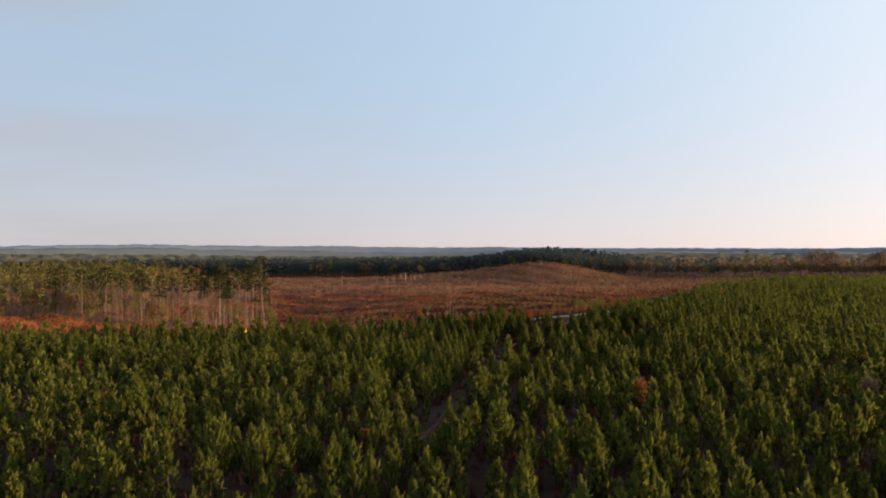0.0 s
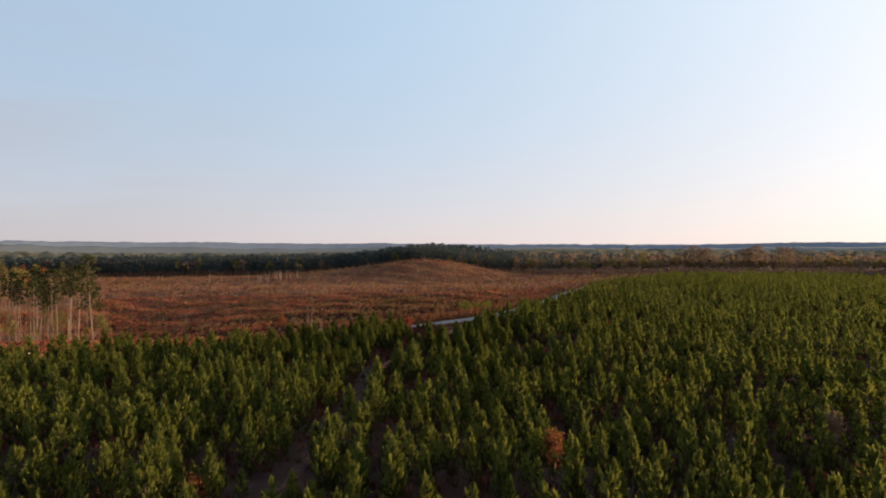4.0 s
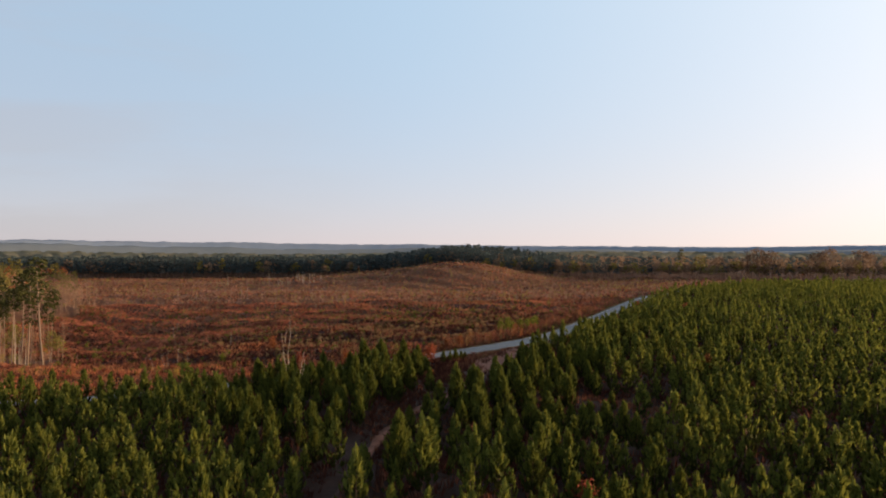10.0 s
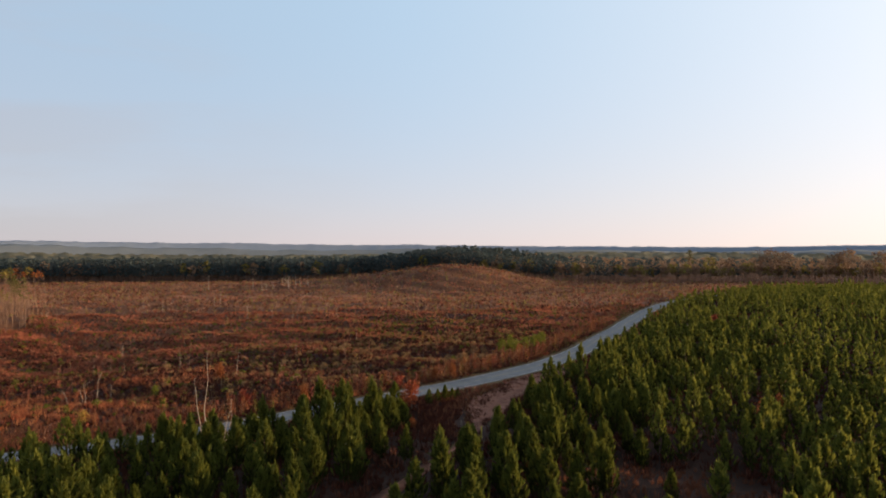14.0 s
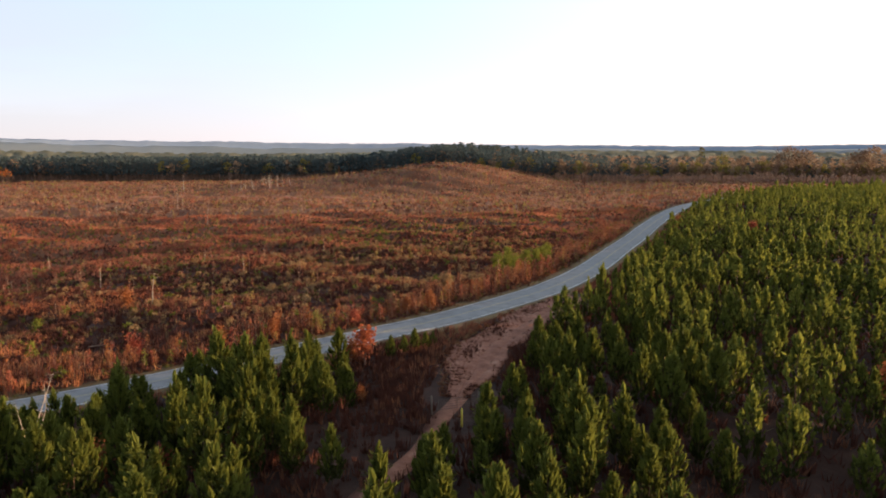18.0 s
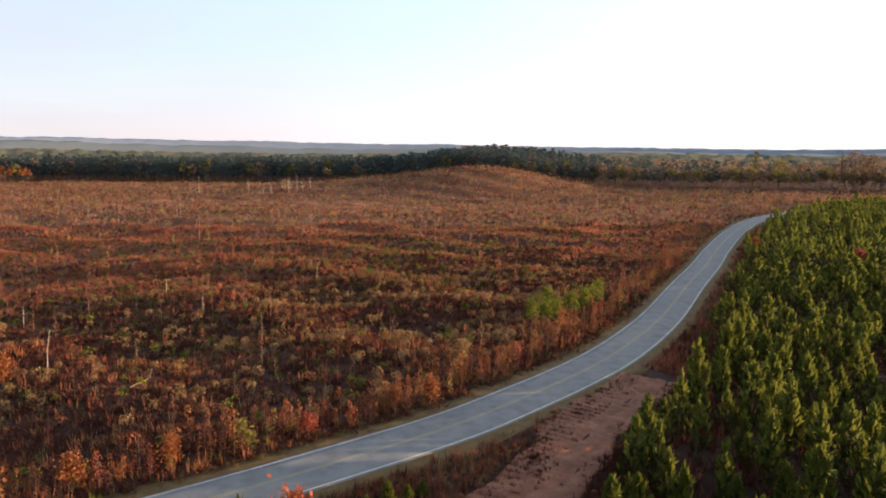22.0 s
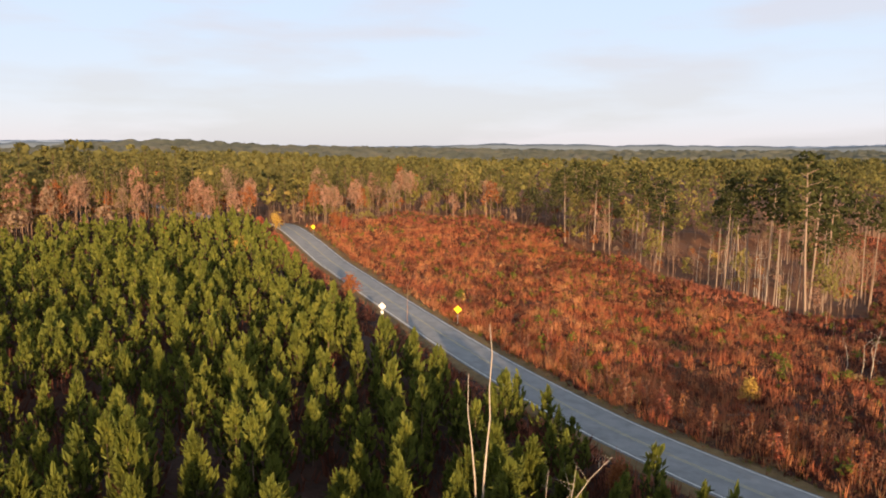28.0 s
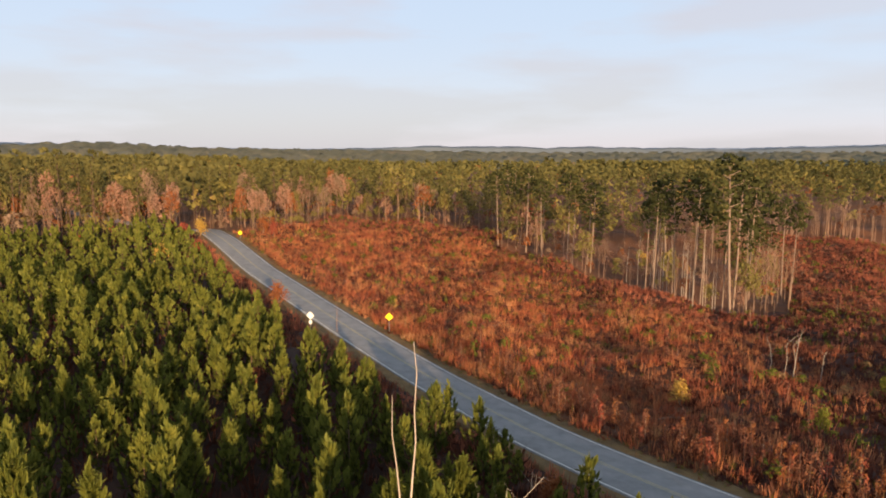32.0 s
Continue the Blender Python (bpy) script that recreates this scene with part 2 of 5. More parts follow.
class Shape:
    """Corners and triangles that grow."""
    def __init__(self):
        self.v, self.f, self.n = [], [], 0
    def add(self, V, F):
        self.v.append(np.asarray(V, float))
        self.f.append(np.asarray(F, int).reshape(-1, 3) + self.n)
        self.n += len(V)
        return self
    def arrays(self):
        return np.concatenate(self.v), np.concatenate(self.f)
    def tube(self, points, radii, sides=5):
        points = np.asarray(points, float)
        ang = np.arange(sides) * 2 * np.pi / sides
        rings = []
        for k, p in enumerate(points):
            d = points[min(k + 1, len(points) - 1)] - points[max(k - 1, 0)]
            d = d / (np.linalg.norm(d) + 1e-9)
            u = np.cross(d, (1, 0, 0) if abs(d[0]) < .8 else (0, 1, 0))
            u /= np.linalg.norm(u)
            w = np.cross(d, u)
            rings.append(p + radii[k] * (np.cos(ang)[:, None] * u + np.sin(ang)[:, None] * w))
        F = []
        for k in range(len(points) - 1):
            for s in range(sides):
                a, b = k * sides + s, k * sides + (s + 1) % sides
                F += [(a, b, b + sides), (a, b + sides, a + sides)]
        last = (len(points) - 1) * sides
        F += [(last, last + s, last + s + 1) for s in range(1, sides - 1)]
        return self.add(np.concatenate(rings), F)
    def shoot(self, base, tip, blades, length, width, rng, splay=.62):
        """A twig's needles: thin blades that stand out and forward all round it."""
        base, tip = np.asarray(base, float), np.asarray(tip, float)
        d = (tip - base) / (np.linalg.norm(tip - base) + 1e-9)
        u = np.cross(d, (1, 0, 0) if abs(d[0]) < .8 else (0, 1, 0))
        u /= np.linalg.norm(u)
        w = np.cross(d, u)
        a = np.arange(blades) * 2.4 + rng.rand() * 6
        out = np.cos(a)[:, None] * u + np.sin(a)[:, None] * w
        b = base + (tip - base) * (np.arange(blades) / blades * .9)[:, None]
        t = b + (d * math.sqrt(1 - splay * splay) + out * splay) * length * (.8 + .4 * rng.rand(blades, 1))
        t[-1] = tip + d * length * .5
        o = np.cross(out, d) * width
        V = np.stack([b - o, b + o, t], 1).reshape(-1, 3)
        return self.add(V, np.arange(3 * blades).reshape(-1, 3))
    def finger(self, base, tip, radius, sheets, rng):
        """One upright brush of needles: ragged thin sprays that cross along its axis, fullest above the middle."""
        base, tip = np.asarray(base, float), np.asarray(tip, float)
        d = tip - base
        u = np.cross(d, (1, 0, 0) if abs(d[0]) < .8 * np.linalg.norm(d) else (0, 1, 0))
        u /= np.linalg.norm(u)
        w = np.cross(d, u) / np.linalg.norm(d)
        for a in (np.arange(sheets) + rng.rand()) * math.pi / sheets:
            out = math.cos(a) * u + math.sin(a) * w
            q, g = radius * (.7 + .6 * rng.rand(2)), .35 + .4 * rng.rand(2)
            self.add([base, base + d * g[0] + out * q[0], tip + out * radius * .3 * rng.normal(), base + d * g[1] - out * q[1]], [(0, 1, 2), (0, 2, 3)])
        return self
    def flakes(self, centre, spread, count, size, rng, up=0.3):
        """Small leaf clumps: bent triangles in every direction round a centre."""
        c = np.asarray(centre) + rng.normal(size=(count, 3)) * spread
        a = rng.normal(size=(count, 3))
        a /= np.linalg.norm(a, axis=1)[:, None]
        b = np.cross(a, rng.normal(size=(count, 3)))
        b /= np.linalg.norm(b, axis=1)[:, None]
        s = size * (.6 + .8 * rng.rand(count, 1))
        V = np.stack([c - a * s, c + b * s * .8, c + a * s + (0, 0, -.1 * size), c - b * s * .8 + (0, 0, .2 * size)], 1).reshape(-1, 3)
        k = np.arange(count)[:, None] * 4
        F = np.concatenate([k + (0, 1, 2), k + (0, 2, 3)])
        return self.add(V, F)

    def puff(self, centre, radii, count, size, rng, cover=.55):
        """A clump of foliage: bent leaf sprays that face outwards all over a flattened ball."""
        d = rng.normal(size=(count, 3)) + (0, 0, cover)
        d /= np.linalg.norm(d, axis=1)[:, None]
        c = np.asarray(centre) + d * np.asarray(radii) * (.7 + .4 * rng.rand(count, 1))
        n = d + rng.normal(size=(count, 3)) * .33
        a = np.cross(n, rng.normal(size=(count, 3)))
        a /= np.linalg.norm(a, axis=1)[:, None]
        b = np.cross(n, a)
        b /= np.linalg.norm(b, axis=1)[:, None]
        s = size * (.6 + .8 * rng.rand(count, 1))
        V = np.stack([c - a * s, c + b * s * .8 - n * s * .2, c + a * s, c - b * s * .8 - n * s * .2], 1).reshape(-1, 3)
        k = np.arange(count)[:, None] * 4
        return self.add(V, np.concatenate([k + (0, 1, 2), k + (0, 2, 3)]))

def scatter(V, F, pos, scale, turn, squash=None):
    """Copies of one shape laid out as a single pair of arrays."""
    n = len(pos)
    if n == 0:
        return np.zeros((0, 3)), np.zeros((0, 3), int)
    c, s = np.cos(turn)[:, None], np.sin(turn)[:, None]
    sc = np.asarray(scale)[:, None]
    h = sc if squash is None else sc * np.asarray(squash)[:, None]
    X = (c * V[:, 0] - s * V[:, 1]) * sc + pos[:, :1]
    Y = (s * V[:, 0] + c * V[:, 1]) * sc + pos[:, 1:2]
    Z = V[:, 2] * h + pos[:, 2:3]
    return np.stack([X, Y, Z], -1).reshape(-1, 3), (F[None] + (np.arange(n) * len(V))[:, None, None]).reshape(-1, 3)

def scatter_stuff(name, shapes, mats, pos, scale, label, category, rng, squash=None):
    """One object of many copies; shapes: per variant a list of (corners, faces), one for each material."""
    which = rng.randint(len(shapes), size=len(pos))
    turn = rng.rand(len(pos)) * 2 * np.pi
    Vs, Fs, Ms, off = [], [], [], 0
    for k, variant in enumerate(shapes):
        sel = which == k
        for mi, (V, F) in enumerate(variant):
            v, f = scatter(V, F, pos[sel], scale[sel], turn[sel], None if squash is None else squash[sel])
            Vs.append(v), Fs.append(f + off), Ms.append(np.full(len(f), mi))
            off += len(v)
    me = fast_mesh(name, np.concatenate(Vs), np.concatenate(Fs), mats, np.concatenate(Ms))
    return tagged(new(name, me), label, category, kind="stuff")

# ---- the lie of the land ----
def bell(x, y, cx, cy, sx, sy):
    return np.exp(-.5 * (((x - cx) / sx) ** 2 + ((y - cy) / sy) ** 2))

def step(a, b, v):
    u = np.clip((v - a) / (b - a), 0, 1)
    return u * u * (3 - 2 * u)

def land(x, y):
    """Height of the ground: road level near nought, a hollow in the cleared field, a rise in the north-east, a knoll."""
    z = 4 * bell(x, y, 170, 400, 55, 110) - 10.5 * bell(x, y, -128, 328, 50, 58) - 2.5 * bell(x, y, -65, 238, 30, 30) + 1.5 * bell(x, y, 15, 240, 35, 40)
    z = z - 5 * step(420, 620, y) * (1 - step(60, 200, x))
    z = z + 17.5 * bell(x, y, 24, 705, 48, 48) + 6 * bell(x, y, -80, 700, 55, 45) + 12.5 * bell(x, y, 34, 905, 55, 60) + 6 * bell(x, y, 90, 985, 150, 80)
    z = z + 2 * step(-130, -180, x) * (1 - step(250, 330, y)) - 4 * step(-182, -240, x) * np.exp(-((y - 165) / 30) ** 2)
    return z

def dull(x, y):
    """Where the cleared field is dark and bare of rust grass: near the road, east of the hollow."""
    return np.clip(bell(x, y, -2, 276, 33, 40) * 1.25 + .8 * bell(x, y, 25, 340, 30, 60) + .85 * bell(x, y, -76, 285, 24, 22) + .9 * bell(x, y, -14, 255, 20, 18), 0, 1)

ROAD = [(-330, 60), (-262, 116), (-228, 148), (-210, 161.5), (-196, 169.3), (-158, 181.3), (-129, 189.8), (-102, 197.9), (-78.5, 205.6), (-65, 210), (-53.5, 213.8), (-45, 216.4), (-36, 219.8), (-23.5, 225.2), (-14, 231), (-7, 235.4), (1, 241), (11.3, 249.3), (17.2, 255.8), (24.2, 264.5), (31.5, 275.3), (42, 295.3), (54.8, 323.9), (65.8, 347.2), (77.3, 373), (97, 413), (118.7, 447.8), (165, 500), (240, 560)]
TRAIL = [(-18, 40), (-15.9, 68.7), (-14.6, 80.5), (-11, 104), (-8.2, 123.4), (-6.4, 143), (-5.2, 157), (-2.4, 178.6), (-.6, 184.8), (1.8, 192.5), (6.4, 201.5), (9.8, 209), (12.2, 217), (14.8, 228), (17, 236)]

def smooth_line(points, gap):
    """A curve through the points, cut at even steps."""
    p = np.asarray(points, float)
    q = np.vstack([2 * p[0] - p[1], p, 2 * p[-1] - p[-2]])
    out = []
    for k in range(1, len(q) - 2):
        for u in np.linspace(0, 1, 24, endpoint=False):
            out.append(.5 * (2 * q[k] + (q[k + 1] - q[k - 1]) * u + (2 * q[k - 1] - 5 * q[k] + 4 * q[k + 1] - q[k + 2]) * u**2 + (3 * q[k] - q[k - 1] - 3 * q[k + 1] + q[k + 2]) * u**3))
    out = np.array(out + [p[-1]])
    s = np.r_[0, np.cumsum(np.hypot(*np.diff(out, axis=0).T))]
    at = np.arange(0, s[-1], gap)
    c = np.stack([np.interp(at, s, out[:, 0]), np.interp(at, s, out[:, 1])], 1)
    for _ in range(3):
        c[1:-1] = .25 * c[:-2] + .5 * c[1:-1] + .25 * c[2:]
    return c

APRONLINE = smooth_line([(12.6, 219), (15, 228.7), (17.3, 237), (20.8, 244), (24, 250), (28, 257), (33.5, 266)], 1.0)
ROADLINE, TRAILLINE = smooth_line(ROAD, 2.0), smooth_line(TRAIL, 1.0)

def from_line(x, y, line):
    """Distance from a line, and on which side of it: above nought to its left."""
    x, y = np.atleast_1d(x), np.atleast_1d(y)
    best, side = np.full(len(x), 1e9), np.zeros(len(x))
    d = np.gradient(line, axis=0)
    for lo in range(0, len(x), 20000):
        xs, ys = x[lo:lo + 20000, None], y[lo:lo + 20000, None]
        r = (xs - line[:, 0]) ** 2 + (ys - line[:, 1]) ** 2
        k = r.argmin(1)
        best[lo:lo + 20000] = np.sqrt(r[np.arange(len(k)), k])
        side[lo:lo + 20000] = d[k, 0] * (y[lo:lo + 20000] - line[k, 1]) - d[k, 1] * (x[lo:lo + 20000] - line[k, 0])
    return best, side

def relief(x, y):
    """Small humps, like windrows and furrows, in the cleared field."""
    return 1.25 * np.sin(x * .11 + 2 * np.sin(y * .031)) * np.sin(y * .19 + 1.5 * np.sin(x * .043)) + .35 * np.sin(x * .31 + y * .17) * np.sin(y * .37 - x * .11) + .12 * np.sin(x * .9 + 3 * np.sin(y * .21)) * np.sin(y * 1.1)

def ground_z(x, y):
    x, y = np.atleast_1d(np.asarray(x, float)), np.atleast_1d(np.asarray(y, float))
    d, _ = from_line(x, y, ROADLINE)
    d2, _ = from_line(x, y, TRAILLINE)
    d3, _ = from_line(x, y, APRONLINE)
    d2 = np.minimum(d2, np.maximum(d3 - 3, 0))
    return land(x, y) + relief(x, y) * step(5, 14, d) * step(2, 8, d2) * step(-260, -200, y)

def inside(x, y, poly):
    """Whether points lie in a polygon."""
    r = np.zeros(len(x), bool)
    for (x0, y0), (x1, y1) in zip(poly, poly[1:] + poly[:1]):
        c = (y0 > y) != (y1 > y)
        r ^= c & (x < (x1 - x0) * (y - y0) / (y1 - y0 + 1e-12) + x0)
    return r

def edge_line(points):
    p = np.asarray(points, float)
    out = []
    for a, b in zip(p[:-1], p[1:]):
        n = max(1, int(np.hypot(*(b - a)) / 4))
        out.append(a + (b - a) * np.linspace(0, 1, n, endpoint=False)[:, None])
    return np.concatenate(out)

WEST = [(-132, -300), (-128, 40), (-125, 78), (-144, 108), (-172, 142), (-180, 165), (-178, 171), (-196, 192), (-220, 207), (-206, 233), (-184, 256), (-164, 246), (-149, 259), (-126, 266), (-101, 275), (-103, 288), (-131, 310), (-182, 322), (-199, 352), (-158, 398), (-188, 455), (-383, 715), (-372, 815)]
NORTH = [(-372, 815), (-140, 828), (10, 850), (90, 770), (152, 708), (304, 675), (420, 640), (600, 560)]
WEST_POLY = [(-1000, -300)] + WEST + [(-1000, 900)]
NORTH_POLY = [(-1000, 817)] + NORTH + [(1000, 700), (1000, 1350), (-1000, 1350)]

# ---- ground, one sheet to the horizon ----
def axis_steps(lo, hi, fine, far0, far1):
    mid = np.arange(lo, hi + .1, fine)
    left, right, d = [lo], [hi], fine
    while left[-1] > far0 or right[-1] < far1:
        d *= 1.22
        left.append(left[-1] - d), right.append(right[-1] + d)
    return np.r_[[v for v in left[:0:-1] if v > far0 * 1.2], mid, [v for v in right[1:] if v < far1 * 1.2]]

def build_ground():
    xs, ys = axis_steps(-260, 260, 3.6, -4300, 4300), axis_steps(30, 780, 3.6, -3000, 4600)
    X, Y = np.meshgrid(xs, ys)
    x, y = X.ravel(), Y.ravel()
    z = ground_z(x, y)
    nx = len(xs)
    i, j = np.meshgrid(np.arange(nx - 1), np.arange(len(ys) - 1))
    k = (j * nx + i).ravel()
    # plantation side: duff with the pines' shade in its colour
    me = fast_mesh("ground", np.stack([x, y, z], 1), np.stack([k, k + 1, k + nx + 1, k + nx], 1), [M_SOIL, M_SHADED_DUFF, M_DARKLITTER], np.where(from_line(x[k] + 1.5, y[k] + 1.5, ROADLINE)[1] < 0, 1, np.where(dull(x[k], y[k]) + .15 * np.sin(x[k] * .7 + 3 * np.sin(y[k] * .5)) > .42, 2, 0)))
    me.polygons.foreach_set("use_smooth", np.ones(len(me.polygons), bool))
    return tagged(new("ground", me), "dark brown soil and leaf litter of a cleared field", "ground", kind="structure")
build_ground()

def ribbon(name, line, offsets, lift, material, skirt=0.0, wave=None, base=land):
    """A strip along a line between offsets to its left; its sides go down by skirt."""
    d = np.gradient(line, axis=0)
    d /= np.linalg.norm(d, axis=1)[:, None]
    nrm = np.stack([-d[:, 1], d[:, 0]], 1)
    rows = []
    offs = np.linspace(*offsets, max(2, int((max(offsets) - min(offsets)) / 1.0) + 1))
    if skirt:
        offs = np.r_[offs[0], offs, offs[-1]]
    for n, o in enumerate(offs):
        oo = o if wave is None or 1 < n < len(offs) - 2 else o + wave * np.sin(np.arange(len(line)) * (.31 + .1 * n) + 3 * o) * (1 if o > sum(offsets) / 2 else -1)
        p = line + nrm * (np.asarray(oo)[:, None] if np.ndim(oo) else oo)
        z = base(p[:, 0], p[:, 1]) + lift
        if skirt and n in (0, len(offs) - 1):
            z = z - skirt
        rows.append(np.column_stack([p, z]))
    V = np.stack(rows, 1).reshape(-1, 3)
    w = len(offs)
    i, j = np.meshgrid(np.arange(w - 1), np.arange(len(line) - 1))
    k = (j * w + i).ravel()
    return new(name, fast_mesh(name, V, np.stack([k + 1, k, k + w, k + w + 1], 1), [material]))

HALF = 3.25
tagged(ribbon("verge", ROADLINE, (-5.2, 5.2), .05, M_VERGE, .3, .5), "mown tan and green grass verge beside the road", "verge", kind="structure")
tagged(ribbon("road", ROADLINE, (-HALF, HALF), .12, M_ASPHALT, .3), "two-lane grey asphalt road with worn surface", "road", kind="structure")
for o, m, lab, w in ((HALF - .28, M_WHITE, "white edge line", .13), (-HALF + .28, M_WHITE, "white edge line", .13), (.12, M_YELLOW, "yellow centre line", .11), (-.14, M_YELLOW, "yellow centre line", .11)):
    tagged(ribbon("road_marking", ROADLINE, (o - w / 2, o + w / 2), .127, m), lab + " painted on the asphalt", "road marking", kind="structure")
tagged(ribbon("trail", TRAILLINE[TRAILLINE[:, 1] > 168], (-.85, .85), .07, M_CLAY, .3, .35), "pale washed clay track through the young pines", "track", kind="structure")
tagged(ribbon("trail", TRAILLINE[TRAILLINE[:, 1] < 168.5], (-.6, .6), .065, M_TRACK, .3, .35), "dark overgrown track through the young pines", "track", kind="structure")

def apron():
    """The bare washed clay where the track meets the road, with two wheel ruts."""
    line = APRONLINE
    d = np.gradient(line, axis=0)
    d /= np.linalg.norm(d, axis=1)[:, None]
    nrm = np.stack([-d[:, 1], d[:, 0]], 1)
    offs, n = np.linspace(-3.6, 3.6, 25), len(line)
    k = np.arange(n)
    rows = []
    for q, o in enumerate(offs):
        rim = abs(o) > 3.3
        oo = o * (.32 + .68 * step(0, 11, k)) + (.7 * np.sin(k * .31 + o) + .4 * np.sin(k * .83 + 2 * o)) * (abs(o) / 3.6) ** 3 * step(0, 11, k)
        p = line + nrm * oo[:, None]
        rut = sum(-.13 * np.exp(-((o - c - .3 * np.sin(k * .11)) / .28) ** 2) for c in (-1.9, -.3))
        z = land(p[:, 0], p[:, 1]) + .15 + rut + .05 * np.sin(k * .9 + 4 * o) * np.sin(2.3 * o + k * .37) + .04 * np.sin(k * 1.7 - 3 * o)
        rows.append(np.column_stack([p, np.where(rim, land(p[:, 0], p[:, 1]) - .2, z)]))
    V = np.stack(rows, 1).reshape(-1, 3)
    w = len(offs)
    i, j = np.meshgrid(np.arange(w - 1), np.arange(n - 1))
    k = (j * w + i).ravel()
    me = fast_mesh("clay_apron", V, np.stack([k + 1, k, k + w, k + w + 1], 1), [M_CLAY])
    return tagged(new("clay_apron", me), "bare washed red-clay ground with wheel ruts beside the road", "ground", kind="structure")
apron()

CLAYCUT = smooth_line([(-186, 580), (-160, 588), (-132, 588), (-104, 580), (-72, 566), (-40, 556)], 2.0)
tagged(ribbon("clay_cut", CLAYCUT, (-3.2, 3.2), .4, M_CLAY, .8, .8, ground_z), "bare pinkish clay track across the far cleared field", "track", kind="structure")

# ---- tree shapes ----
def young_pine(rng, limbs, candle, side, blades, fat=1.0):
    """Trunk, inner foliage coloured dark for shade, and rising limbs that end in upright candles; 1 = full height."""
    wood, crown, inner, brown = Shape(), Shape(), Shape(), Shape()
    rich = limbs > 80
    wood.tube([(0, 0, -.05), (.01 * rng.normal(), 0, .5), (0, 0, .92)] if rich else [(0, 0, -.05), (0, 0, .9)], [.012, .008, .003] if rich else [.012, .003], 4 if rich else 3)
    wide = .175 + .075 * rng.rand()
    lop = rng.normal(size=4) * .14
    n, width = .052 * fat ** .4, .0058 * fat
    for k in range(limbs):
        h = (k + rng.rand()) / limbs
        a = k * 2.4 + .7 * rng.rand()
        r = wide * (1 - h ** 1.6) ** .88 * (.35 + .75 * rng.rand() ** .6) * min(1, .62 + 1.8 * h) * (1 + lop[0] * math.cos(a) + lop[1] * math.sin(a) + lop[2] * math.cos(2 * a + 6 * h))
        z = .12 + .73 * h + .03 * rng.normal()
        c, s = math.cos(a), math.sin(a)
        end = np.array([r * c, r * s, z])
        L = (.075 + .065 * rng.rand()) * (1.0 if h > .3 else .8)
        # low fingers mostly get the dark needles, as the sun misses them
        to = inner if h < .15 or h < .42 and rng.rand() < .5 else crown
        foot, tip = end + (-.03 * c, -.03 * s, -.04), end + (.018 * c, .018 * s, L)
        to.finger(foot, tip, (.15 if rich else .19) * np.linalg.norm(tip - foot) * (1 if fat < 2 else 1.5 if fat < 3 else 2.1), 3 if rich else 2, rng)
        if rich:
            to.shoot(foot, tip - (0, 0, .035), candle, .042, .0062, rng, .42)
        elif limbs > 40:
            to.shoot(foot, foot + (tip - foot) * .5, 2, .6 * np.linalg.norm(tip - foot), width, rng, .45)
        for q in range(side):
            u = .5 + .45 * rng.rand()
            t = a + rng.normal() * .35
            b = np.array([r * u * math.cos(t), r * u * math.sin(t), z - .05 * (1 - u)]) + rng.normal(size=3) * .012
            tip = b + np.array([math.cos(t) * .06, math.sin(t) * .06, .04]) + rng.normal(size=3) * (.025, .025, .02)
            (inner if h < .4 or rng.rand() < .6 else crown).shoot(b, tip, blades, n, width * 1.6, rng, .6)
        if limbs > 24 and k % (3 if rich else 5) == 0:
            inner.puff((.45 * r * c, .45 * r * s, z - .03), (.4 * r + .01, .4 * r + .01, .05), 4 if rich else 3, .028 if rich else .045, rng, 0)
        if h < .5 and rng.rand() < .18:
            brown.shoot(end * (.6, .6, .95), end * (.95, .95, .9), blades, n, width * 1.2, rng)
    crown.shoot((0, 0, .79), (0, 0, .97), candle + 3, n * .9, width, rng, .3)
    for k in range(max(2, limbs // 8)):
        a, q = rng.rand() * 6.28, .03 + .07 * rng.rand()
        crown.shoot((q * .6 * math.cos(a), q * .6 * math.sin(a), .75 + .06 * rng.rand()), (q * math.cos(a), q * math.sin(a), .85 + .08 * rng.rand()), candle, n * .9, width, rng, .33)
    for empty in (brown, inner):
        if not empty.v:
            empty.shoot((0, 0, .2), (.1, .05, .22), 2, n, width, rng)
    return wood.arrays(), crown.arrays(), inner.arrays(), brown.arrays()

